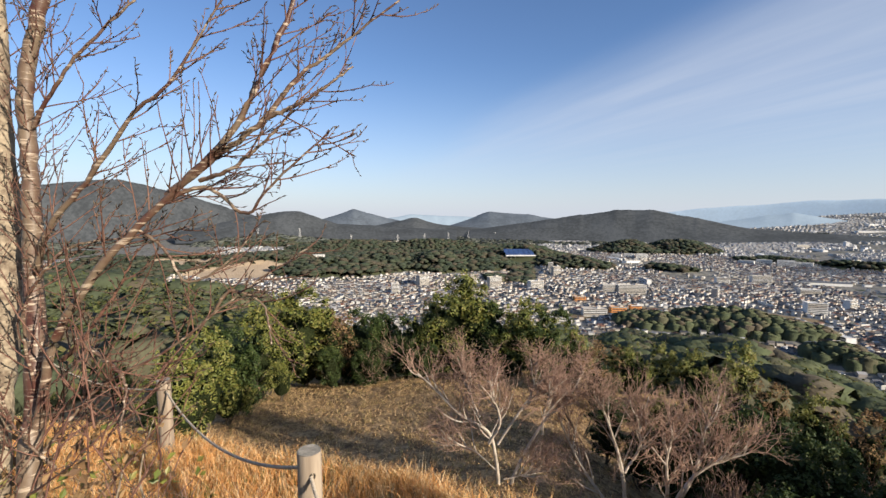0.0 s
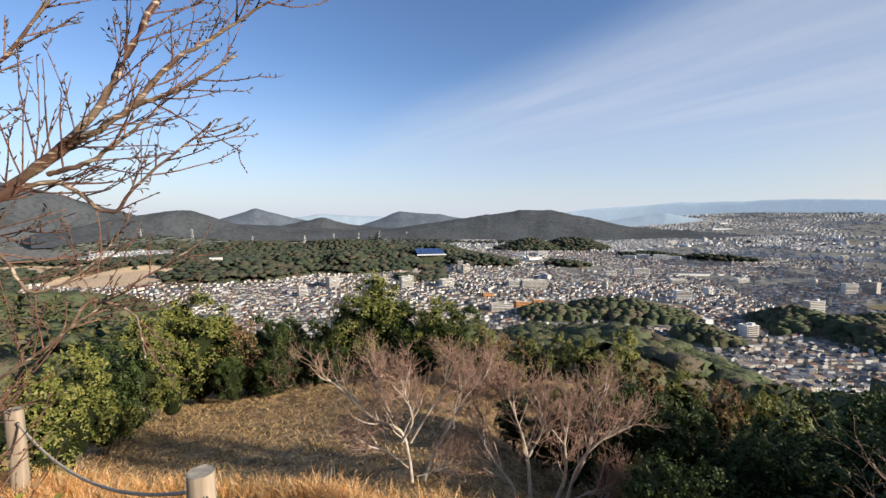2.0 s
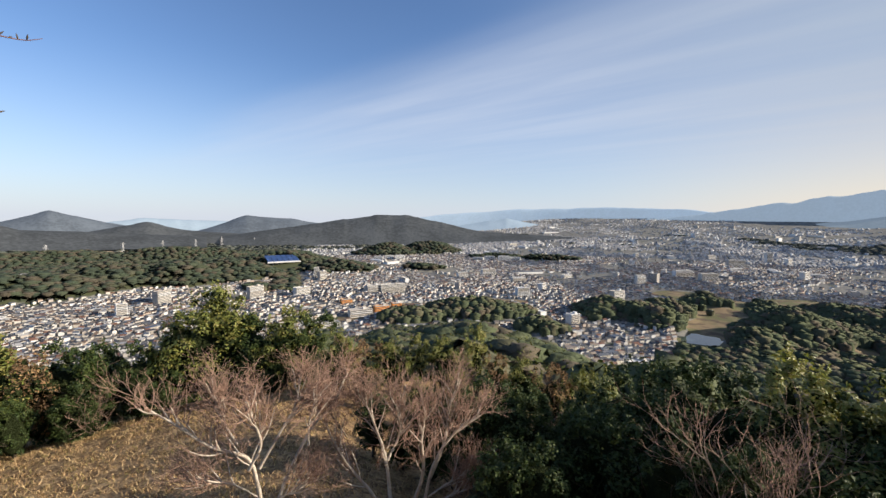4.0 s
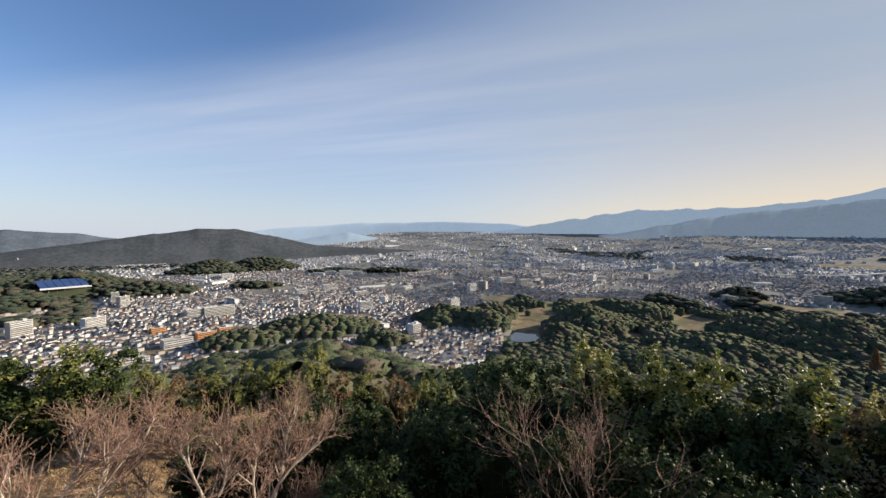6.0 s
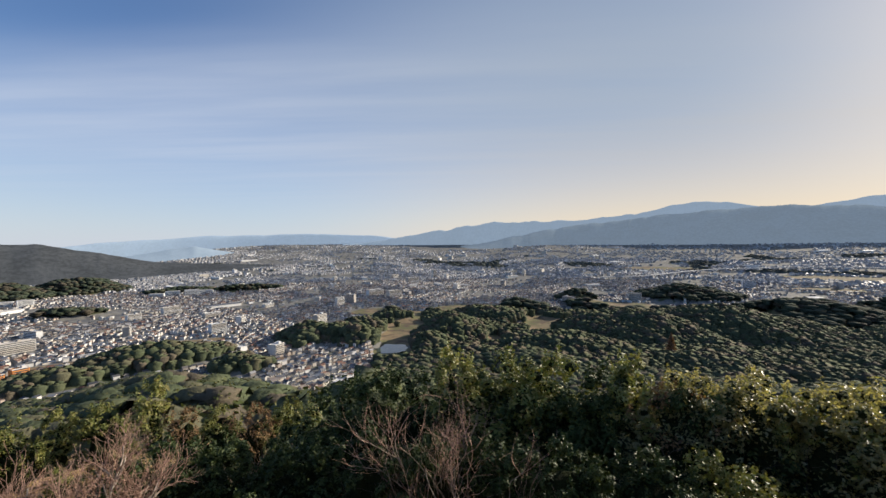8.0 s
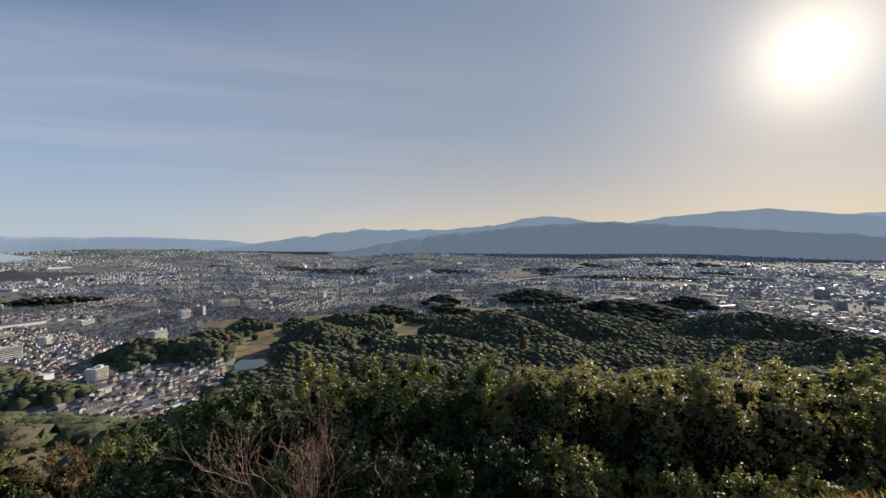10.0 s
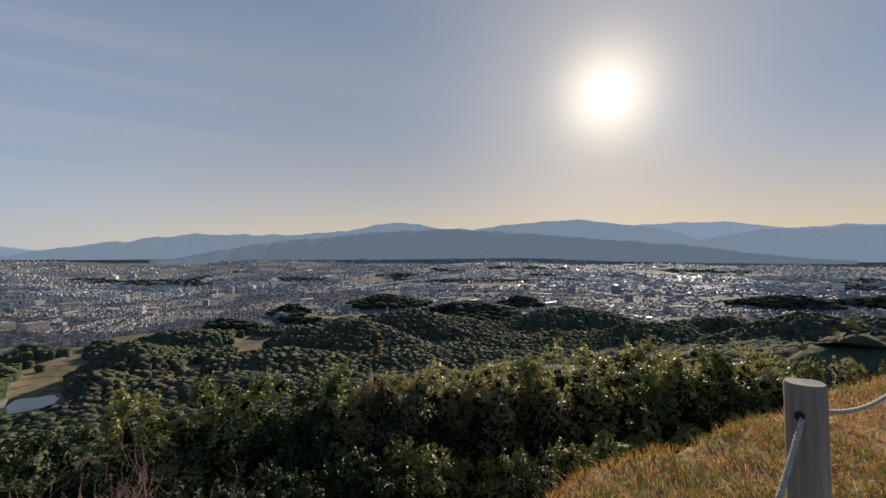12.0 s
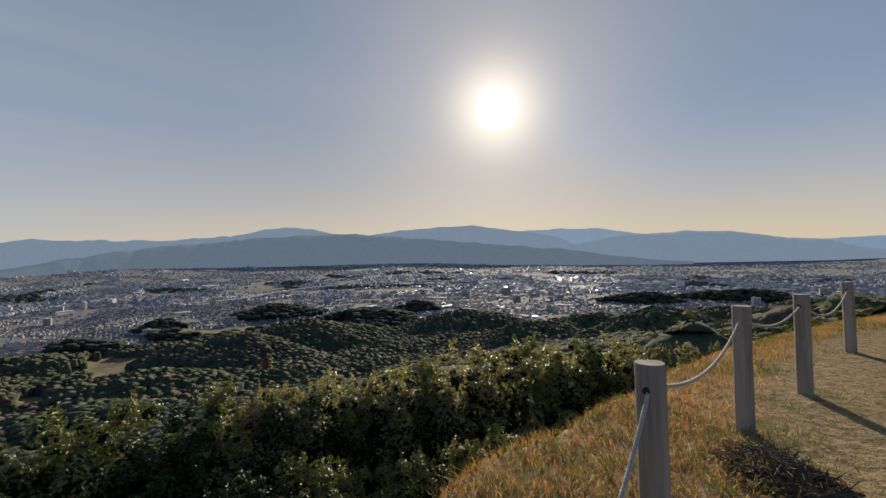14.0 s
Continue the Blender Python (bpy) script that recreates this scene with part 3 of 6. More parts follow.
def glide(points, n):
    """A smooth line through a few points."""
    p = np.asarray(points, float)
    p = np.vstack([2 * p[0] - p[1], p, 2 * p[-1] - p[-2]])
    out = []
    for k in np.linspace(0, len(p) - 3 - 1e-6, n):
        i, t = int(k), k - int(k)
        a, b, c, d = p[i : i + 4]
        out.append(0.5 * (2 * b + (c - a) * t + (2 * a - 5 * b + 4 * c - d) * t * t + (3 * b - a - 3 * c + d) * t**3))
    return np.array(out)


# ---- woods ----


def leaf_mesh(name, centres, normals, size, mat, rng, long=1.9):
    """Many small folded leaves: two triangles each, bent along the middle."""
    n = len(centres)
    nrm = normals / (np.linalg.norm(normals, axis=1, keepdims=True) + 1e-9)
    rand = rng.normal(size=(n, 3))
    t = np.cross(nrm, rand)
    t /= np.linalg.norm(t, axis=1, keepdims=True) + 1e-9
    b = np.cross(nrm, t)
    s = size * rng.uniform(0.6, 1.25, n)[:, None]
    root, tip = centres - t * s * long / 2, centres + t * s * long / 2
    w1 = centres + b * s * 0.5 + nrm * s * 0.16
    w2 = centres - b * s * 0.5 + nrm * s * 0.16
    v = np.stack([root, w1, tip, w2], 1).reshape(-1, 3)
    i = np.arange(n)[:, None] * 4
    f = np.concatenate([i + [0, 2, 1], i + [0, 3, 2]], 1).reshape(-1, 3)
    return quads_mesh(name, v, f, [mat])


WOODS_LEAF = scattered("woodland leaf sprays", [(0.08, 0.098, 0.036), (0.105, 0.115, 0.042), (0.065, 0.082, 0.03), (0.13, 0.12, 0.05)], 0.85, spec=0.1, clear=0.15)


def dome(rings, rng):
    """A low crown: rows of rings from the foot to the top."""
    v, f = [], []
    for k, (count, rad, h) in enumerate(rings):
        off = rng.random() * 6
        for c in range(count):
            a = off + c * 2 * math.pi / count
            v.append((rad * math.cos(a), rad * math.sin(a), h))
    v.append((0, 0, 1.0))
    starts = np.cumsum([0] + [r[0] for r in rings])
    for k in range(len(rings) - 1):
        n0, n1 = rings[k][0], rings[k + 1][0]
        for c in range(n0):
            f.append((starts[k] + c, starts[k] + (c + 1) % n0, starts[k + 1] + int((c + 0.5) * n1 / n0) % n1))
        for c in range(n1):
            f.append((starts[k + 1] + c, starts[k] + (int(round((c + 1) * n0 / n1)) % n0), starts[k + 1] + (c + 1) % n1))
    last = starts[-2]
    for c in range(rings[-1][0]):
        f.append((last + c, last + (c + 1) % rings[-1][0], len(v) - 1))
    return np.array(v), np.array(f)


def crowns(name, label, x, y, z, wide, tall, rings, seed, mat=None):
    """Many uneven tree crowns, standing close, as one mass of woodland."""
    rng = np.random.default_rng(seed)
    tv, tf = dome(rings, rng)
    n, k = len(x), len(tv)
    a = rng.random(n) * 6.283
    c, s = np.cos(a)[:, None], np.sin(a)[:, None]
    vx, vy, vz = tv[:, 0][None], tv[:, 1][None], tv[:, 2][None]
    swell = 1 + (rng.random((n, k)) - 0.5) * 0.5
    px = x[:, None] + wide[:, None] * (vx * c - vy * s) * swell
    py = y[:, None] + wide[:, None] * (vx * s + vy * c) * swell
    pz = z[:, None] + tall[:, None] * vz * (1 + (rng.random((n, k)) - 0.5) * 0.28)
    faces = (tf[None] + (np.arange(n) * k)[:, None, None]).reshape(-1, 3)
    ob = new(name, quads_mesh(name, np.stack([px, py, pz], -1).reshape(-1, 3), faces, [mat or WOODS], None, True))
    return tagged(ob, label, "trees", kind="stuff")


def sprays(name, label, x, y, z, wide, tall, each, size, seed):
    """Leaf sprays that break up the outlines of the crowns."""
    rng = np.random.default_rng(seed)
    n = len(x) * each
    d = rng.normal(size=(n, 3))
    d[:, 2] = np.abs(d[:, 2]) + 0.1
    d /= np.linalg.norm(d, axis=1, keepdims=True)
    w, t = np.repeat(wide, each), np.repeat(tall, each)
    lump = rng.uniform(0.86, 1.12, n)
    p = np.stack([np.repeat(x, each) + d[:, 0] * w * lump, np.repeat(y, each) + d[:, 1] * w * lump, np.repeat(z, each) + d[:, 2] * t * lump], -1)
    ob = new(name, leaf_mesh(name, p, d + rng.normal(size=(n, 3)) * 0.45, size, WOODS_LEAF, rng, 1.3))
    tagged(ob, label, "trees", kind="stuff")


def scatter(r0, r1, gap, seed, az0=-80, az1=148):
    rng = np.random.default_rng(seed)
    g = np.arange(-r1, r1, gap)
    x, y = np.meshgrid(g, g)
    x, y = x.ravel(), y.ravel()
    r, az = np.hypot(x, y), np.degrees(np.arctan2(x, y))
    keep = (r > r0) & (r < r1) & (az > az0) & (az < az1)
    x, y = x[keep], y[keep]
    return x + (rng.random(len(x)) - 0.5) * gap * 1.2, y + (rng.random(len(x)) - 0.5) * gap * 1.2, rng


def build_woods():
    rich = [(7, 0.75, -0.15), (9, 1.0, 0.25), (7, 0.78, 0.68), (4, 0.35, 0.93)]
    simple = [(6, 0.95, -0.3), (6, 0.94, 0.36), (4, 0.55, 0.84)]
    billow = [(6, 0.9, -2.2), (7, 1.0, 0.05), (6, 0.84, 0.55), (3, 0.42, 0.9)]
    for name, label, r0, r1, gap, wide, tall, rings, each, leaf, seed in (
        ("hillside_woods", "evergreen woodland on the slope below the hilltop", 26, 160, 3.8, 2.5, 3.0, rich, 80, 0.42, 1),
        ("lower_woods", "dense dark green woodland at the hill's foot", 160, 620, 7.6, 6.3, 3.8, billow, 30, 0.8, 2),
        ("park_woods", "dark evergreen woods on knolls among the houses", 620, 1080, 9.0, 7.4, 4.0, billow, 0, 0, 3),
        ("valley_woods", "hazy dark green woods beyond the town", 1080, 2300, 14.0, 11.5, 5.0, billow, 0, 0, 4),
        ("far_woods", "distant dark tree belts on the plain", 2300, 3400, 27, 20, 7.0, simple, 0, 0, 5),
    ):
        x, y, rng = scatter(r0, r1, gap, seed)
        z, cover = land(x, y)
        keep = (cover["wood"] > 0.5) & (rng.random(len(x)) < (1.0 if r0 < 2000 else 0.8))
        r, turn = np.hypot(x, y), np.degrees(np.arctan2(x, y))
        if r0 == 160:
            # the belt of shrubs hides this stretch of the slope
            keep &= ~((turn > 40) & (turn < 102) & (r < 430))
        # a clearing for the solar array
        keep &= oval(x, y, -13.9, 1535, 66, 72) > 1
        x, y, z, r, turn = x[keep], y[keep], z[keep], r[keep], turn[keep]
        size = np.minimum(0.6 + 0.45 * grain(x, y, gap * 5, 40) + 0.75 * rng.random(len(x)) ** 2, 1.15 if r0 < 100 else 1.5)
        z = z + (grain(x, y, 55, 48, 3) - 0.4) * (12 if r0 > 600 else 5 if r0 > 100 else 0)
        z = z + (4.0 if rings is billow else 0.0)
        paint = HAZED_WOODS if r0 > 2200 else MID_WOODS if r0 > 1000 else WOODS
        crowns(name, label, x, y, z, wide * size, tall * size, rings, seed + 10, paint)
        if not each:
            continue
        pick = (turn < -38) & (r < 420) | (r < 75) | (turn > -14) & (turn < 36) | (turn > 102)
        sprays(name.split("_")[0] + "_leaves", label, x[pick], y[pick], z[pick], (wide * size)[pick], (tall * size)[pick], each, leaf, seed + 50)


build_woods()

# ---- ponds ----


def build_pond(name, az, r, half, deep):
    cx, cy = polar(az, r)
    ring = np.linspace(0, 2 * math.pi, 40, endpoint=False)
    c, s = math.cos(radians(az)), math.sin(radians(az))
    wob = 1 + 0.18 * np.sin(ring * 3 + az) + 0.08 * np.sin(ring * 7)
    u, v = half * 1.05 * np.cos(ring) * wob, deep * 1.05 * np.sin(ring) * wob
    x, y = cx + u * c + v * s, cy - u * s + v * c
    z = ground_z(cx, cy) + 1.2
    bm = bmesh.new()
    bm.faces.new([bm.verts.new((px, py, z)) for px, py in zip(x, y)])
    me = bpy.data.meshes.new(name)
    bm.to_mesh(me)
    bm.free()
    me.materials.append(WATER)
    tagged(new(name, me), "still grey pond reflecting the sky", "water", kind="structure")


for k, spot in enumerate(PONDS):
    build_pond("water_%d" % (k + 1), *spot)

# ---- town ----


def house_arrays(x, y, z, turn, wide, deep, wall, pitch, eave=0.45):
    """Walls and gabled roofs for many houses at once; two islands a house."""
    n = len(x)
    c, s = np.cos(turn)[:, None], np.sin(turn)[:, None]
    one = np.ones(n)
    sx = np.array([-1, 1, 1, -1])[None]
    sy = np.array([-1, -1, 1, 1])[None]
    bx, by = sx * wide[:, None] / 2, sy * deep[:, None] / 2
    ridge = wall + pitch
    lx = np.concatenate([bx, bx, -wide[:, None] / 2, wide[:, None] / 2], 1)
    ly = np.concatenate([by, by, np.zeros((n, 2))], 1)
    lz = np.concatenate([np.tile(-2.5 * one[:, None], (1, 4)), np.tile(wall[:, None], (1, 4)), np.tile((ridge - 0.12)[:, None], (1, 2))], 1)
    ex, ey = sx * (wide[:, None] / 2 + eave), sy * (deep[:, None] / 2 + eave)
    drop = (pitch / (deep / 2) * eave)[:, None]
    rx = np.concatenate([ex, -wide[:, None] / 2 - eave, wide[:, None] / 2 + eave], 1)
    ry = np.concatenate([ey, np.zeros((n, 2))], 1)
    rz = np.concatenate([np.tile(wall[:, None], (1, 4)) - drop + 0.05, np.tile(ridge[:, None], (1, 2))], 1)
    ax, ay, azz = np.concatenate([lx, rx], 1), np.concatenate([ly, ry], 1), np.concatenate([lz, rz], 1)
    v = np.stack([x[:, None] + ax * c - ay * s, y[:, None] + ax * s + ay * c, z[:, None] + azz], -1)
    walls = [(0, 1, 5, 4), (2, 3, 7, 6), (1, 2, 6, 5), (3, 0, 4, 7)]
    gables = [(5, 6, 9), (7, 4, 8)]
    roofs = [(10, 11, 15, 14), (12, 13, 14, 15)]
    return v, walls, gables, roofs


def houses_mesh(name, mats, *spec):
    v, walls, gables, roofs = house_arrays(*spec)
    n, k = v.shape[:2]
    shapes = [(f, 0) for f in walls + gables] + [(f, 1) for f in roofs]
    one = np.concatenate([np.array(f) for f, _ in shapes])
    loops = (one[None] + (np.arange(n) * k)[:, None]).ravel()
    lens = np.array([len(f) for f, _ in shapes])
    starts = (np.concatenate([[0], np.cumsum(lens)[:-1]])[None] + (np.arange(n) * lens.sum())[:, None]).ravel()
    kinds = np.tile([m for _, m in shapes], n)
    return fast_mesh(name, v.reshape(-1, 3), loops, starts, mats, kinds)


def plots(r0, r1, gap, seed, street):
    """House plots in rows along streets whose direction shifts from quarter to quarter."""
    rng = np.random.default_rng(seed)
    out = []
    cell = 220.0
    m = int(r1 / cell) + 1
    for i in range(-m, m):
        for j in range(-m, m):
            cx, cy = (i + 0.5) * cell, (j + 0.5) * cell
            r, az = math.hypot(cx, cy), math.degrees(math.atan2(cx, cy))
            if r < r0 - cell or r > r1 + cell or not -82 < az < 150:
                continue
            turn = rng.choice([0.2, 0.45, 0.9, 1.3]) + rng.normal() * 0.06
            g = np.arange(-cell * 0.75, cell * 0.75, gap)
            h = np.arange(-cell * 0.75, cell * 0.75, gap * 0.92)
            h = h + np.floor(np.arange(len(h)) / 2) * street
            u, v = np.meshgrid(g, h)
            u, v = u.ravel() + rng.normal(size=u.size) * gap * 0.08, v.ravel() + rng.normal(size=v.size) * gap * 0.05
            x, y = cx + u * math.cos(turn) - v * math.sin(turn), cy + u * math.sin(turn) + v * math.cos(turn)
            ok = (np.abs(x - cx) < cell / 2 - 2) & (np.abs(y - cy) < cell / 2 - 2)
            x, y = x[ok], y[ok]
            out.append(np.stack([x, y, np.full(len(x), turn) + math.pi / 2 * (rng.random(len(x)) < 0.35)], 1))
    p = np.concatenate(out)
    r, az = np.hypot(p[:, 0], p[:, 1]), np.degrees(np.arctan2(p[:, 0], p[:, 1]))
    p = p[(r > r0) & (r < r1) & (az > -80) & (az < 148)]
    return p, rng


def free_plot(p, keep_out=0.3):
    z, c = land(p[:, 0], p[:, 1])
    busy = np.maximum.reduce([c["wood"], c["field"], c["scar"], c["pond"]])
    far = np.interp(np.degrees(np.arctan2(p[:, 0], p[:, 1])), *zip(*FOOT)) * 0.97
    return (busy < keep_out) & (np.hypot(p[:, 0], p[:, 1]) > far), z


# larger buildings first, so that the houses leave them room
BLOCKS = []


def place_blocks():
    rng = np.random.default_rng(77)
    tries = 0
    while len(BLOCKS) < 150 and tries < 4000:
        tries += 1
        az, r = rng.uniform(-38, 145), rng.uniform(520, 2600) if rng.random() < 0.75 else rng.uniform(2600, 4000)
        x, y = polar(az, r)
        ok, z = free_plot(np.array([[x, y, 0]]))
        if not ok[0]:
            continue
        wide = rng.uniform(12, 34) * (1 + r / 6000)
        if any((x - b[0]) ** 2 + (y - b[1]) ** 2 < 2500 for b in BLOCKS):
            continue
        BLOCKS.append((x, y, float(z[0]), rng.choice([0.2, 0.45, 0.9, 1.3, 1.77, 2.0]), wide, rng.uniform(10, 14), int(rng.integers(3, 7 if r < 900 else 10)), ""))


# known ones: bearing, distance, width, depth, storeys, colour
LANDMARKS = [(-1.4, 790, 26, 13, 4, "orange"), (0.6, 815, 18, 12, 4, "orange"), (-6.0, 880, 22, 12, 3, "orange"), (-4.2, 760, 40, 16, 4, ""), (-8.5, 700, 36, 24, 2, ""), (-30.5, 905, 16, 12, 8, ""), (17.6, 965, 30, 14, 7, ""), (0.1, 1010, 60, 14, 6, ""), (-2.4, 1000, 34, 14, 6, ""), (44.4, 2050, 22, 16, 14, ""), (41.5, 1900, 60, 18, 8, ""), (13.0, 1330, 44, 16, 6, ""), (9.5, 1260, 30, 14, 5, ""), (36.5, 1500, 60, 18, 7, ""), (39, 1450, 50, 18, 7, "")]
for az, r, wide, deep, floors, colour in LANDMARKS:
    bx, by = polar(az, r)
    BLOCKS.append((bx, by, ground_z(bx, by), 0.35 - radians(az) * 0.6, wide, deep, floors, colour))
place_blocks()
ORANGE = two_scale("orange render", (0.62, 0.25, 0.07), (0.7, 0.32, 0.1), 0.1, 0.8)
GLASS_DARK = two_scale("dark window bands", (0.06, 0.07, 0.08), (0.1, 0.11, 0.12), 0.5, 0.2, spec=0.5)


def build_block(x, y, z, turn, wide, deep, floors, colour):
    """A flat-roofed block: body, a window band and a balcony for each storey, a roof room."""
    ob = thing("apartment_building", "orange flat-roofed block among tiled houses" if colour else "pale concrete flat-roofed block rising above the houses", "building", Matrix.Translation((x, y, z)) @ Matrix.Rotation(turn, 4, "Z"), "blocks in the town")
    high = floors * 3.0
    body = bmesh.new()
    box(body, -wide / 2, wide / 2, -deep / 2, deep / 2, -3, high)
    part("wall", body, ORANGE if colour else FLATS, ob)
    roof = bmesh.new()
    for x0, x1, y0, y1 in ((-wide / 2 - 0.2, wide / 2 + 0.2, -deep / 2 - 0.2, -deep / 2 + 0.1), (-wide / 2 - 0.2, wide / 2 + 0.2, deep / 2 - 0.1, deep / 2 + 0.2), (-wide / 2 - 0.2, -wide / 2 + 0.1, -deep / 2 + 0.1, deep / 2 - 0.1), (wide / 2 - 0.1, wide / 2 + 0.2, -deep / 2 + 0.1, deep / 2 - 0.1)):
        box(roof, x0, x1, y0, y1, high - 0.3, high + 0.8)
    part("parapet", roof, FLATS, ob)
    room = bmesh.new()
    box(room, wide * 0.12, wide * 0.12 + 5, -3, 3, high - 0.1, high + 3)
    part("roof_room", room, FLATS, ob)
    if math.hypot(x, y) < 2200:
        for k in range(floors):
            for side in (-1, 1):
                win, bal = bmesh.new(), bmesh.new()
                y0 = side * deep / 2
                box(win, -wide / 2 + 1, wide / 2 - 1, min(y0, y0 + side * 0.06), max(y0, y0 + side * 0.06), k * 3 + 1.2, k * 3 + 2.6)
                part("window", win, GLASS_DARK, ob)
                if side < 0:
                    box(bal, -wide / 2 + 0.6, wide / 2 - 0.6, y0 - 1.2, y0 - 0.08, k * 3, k * 3 + 1.1)
                    part("balcony", bal, ORANGE if colour else FLATS, ob)


for spec in BLOCKS:
    build_block(*spec)


def clear_of_blocks(p):
    ok = np.ones(len(p), bool)
    for b in BLOCKS:
        ok &= (p[:, 0] - b[0]) ** 2 + (p[:, 1] - b[1]) ** 2 > (b[4] * 0.62 + 4) ** 2
    return ok


def build_houses():
    for name, label, r0, r1, gap, street, seed, scale in (
        ("near", "", 380, 2000, 9.6, 2.6, 21, 0.8),
        ("town_houses", "crowd of small tiled houses spread over the plain", 2000, 3000, 17, 4.5, 22, 1.35),
        ("distant_houses", "distant speckle of houses towards the horizon", 3000, 4890, 31, 8.0, 23, 1.55),
    ):
        p, rng = plots(r0, r1, gap, seed, street)
        ok, z = free_plot(p)
        quiet = grain(p[:, 0], p[:, 1], 160, 60)
        bearing = np.degrees(np.arctan2(p[:, 0], p[:, 1]))
        ok &= clear_of_blocks(p) & (rng.random(len(p)) < 0.84 - 0.8 * step(quiet, 0.5, 0.68)) & (bearing > {380: -80, 2000: -52, 3000: 9}[r0])
        ok &= (np.hypot(p[:, 0], p[:, 1]) < 3880 + 300 * quiet) | (bearing < 42)
        p, z = p[ok], z[ok]
        n = len(p)
        wide, deep = rng.uniform(7.6, 10.6, n) * scale, rng.uniform(6.2, 8.2, n) * scale
        wall, pitch = rng.choice([3.2, 5.6, 5.9, 6.1], n) * (0.5 + 0.5 * scale) * (0.62 if r0 == 3000 else 1.0), rng.uniform(1.3, 2.2, n) * scale * (0.7 if r0 == 3000 else 1.0)
        big = rng.random(n) < 0.035
        wide, deep, pitch = np.where(big, wide * 2.0, wide), np.where(big, deep * 1.7, deep), np.where(big, 0.9, pitch)
        spec = [p[:, 0], p[:, 1], z, p[:, 2], wide, deep, wall, pitch]
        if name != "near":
            tagged(new(name, houses_mesh(name, [HAZED_WALLS, HAZED_ROOFS], *spec)), label, "houses", kind="stuff")
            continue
        # the houses beside the pond stand nearest
        r = np.hypot(p[:, 0], p[:, 1])
        order = np.argsort(r)
        close, rest = order[:290], order[290:]
        win = bmesh.new()
        box(win, -0.8, 0.8, -0.04, 0.04, 0.0, 1.2)
        window_mesh = bpy.data.meshes.new("window")
        win.to_mesh(window_mesh)
        win.free()
        window_mesh.materials.append(GLASS_DARK)
        for k in close:
            ob = thing("house", "small two-storey house with a dark tiled gable roof", "house", Matrix.Translation((p[k, 0], p[k, 1], z[k])) @ Matrix.Rotation(p[k, 2], 4, "Z"), "houses below the hill")
            one = [np.array([q]) for q in (0.0, 0.0, 0.0, 0.0, wide[k], deep[k], wall[k], pitch[k])]
            v, walls, gables, roofs = house_arrays(*one)
            v = v[0]
            for title, faces, mat in (("wall", walls + gables, WALL_ONE), ("roof", roofs, ROOF_ONE)):
                bm = bmesh.new()
                used = sorted({q for f in faces for q in f})
                made = {q: bm.verts.new(v[q]) for q in used}
                for f in faces:
                    bm.faces.new([made[q] for q in f])
                if title == "roof":
                    res = bmesh.ops.extrude_face_region(bm, geom=bm.faces[:])
                    for q in res["geom"]:
                        if isinstance(q, bmesh.types.BMVert):
                            q.co.z += 0.18
                part(title, bm, mat, ob)
            for side in (-1, 1):
                for u in (-0.25, 0.2):
                    for h in (1.0, 3.6):
                        if h + 1.2 < wall[k]:
                            pane = new("window", window_mesh)
                            pane.parent = ob
                            pane.matrix_local = Matrix.Translation((u * wide[k], side * deep[k] / 2, h))
        tagged(new("town_homes", houses_mesh("town_homes", [WALLS, ROOFS], *[q[rest] for q in spec])), "dense town of small houses with dark tiled roofs", "houses", kind="stuff")


WALL_ONE = scattered("house wall", [(0.648, 0.63, 0.594), (0.558, 0.522, 0.45), (0.702, 0.702, 0.702), (0.45, 0.414, 0.36), (0.594, 0.54, 0.45), (0.675, 0.648, 0.576)], 0.8, False)
ROOF_ONE = scattered("house roof", [(0.1, 0.105, 0.12), (0.16, 0.16, 0.17), (0.07, 0.075, 0.09), (0.24, 0.2, 0.17), (0.2, 0.12, 0.09), (0.12, 0.13, 0.15)], 0.65, False, spec=0.3, shiny=0.1)
build_houses()

# ---- fence on the hilltop ----
POST_WOOD = two_scale("weathered grey post wood", (0.2, 0.155, 0.115), (0.4, 0.33, 0.25), 5.0, 0.85, 7, 0.5, 0.004, (1, 1, 0.07))
POST_END = two_scale("cut post end", (0.2, 0.18, 0.15), (0.42, 0.38, 0.31), 14.0, 0.9, 5, 0.4, 0.003)
ROPE = two_scale("grey twisted rope", (0.3, 0.255, 0.2), (0.58, 0.5, 0.4), 60.0, 0.95, 4, 0.4, 0.001)
HOLE_SHADE = two_scale("hole shade as flat colour", (0.02, 0.018, 0.015), (0.03, 0.026, 0.02), 20.0, 0.9)


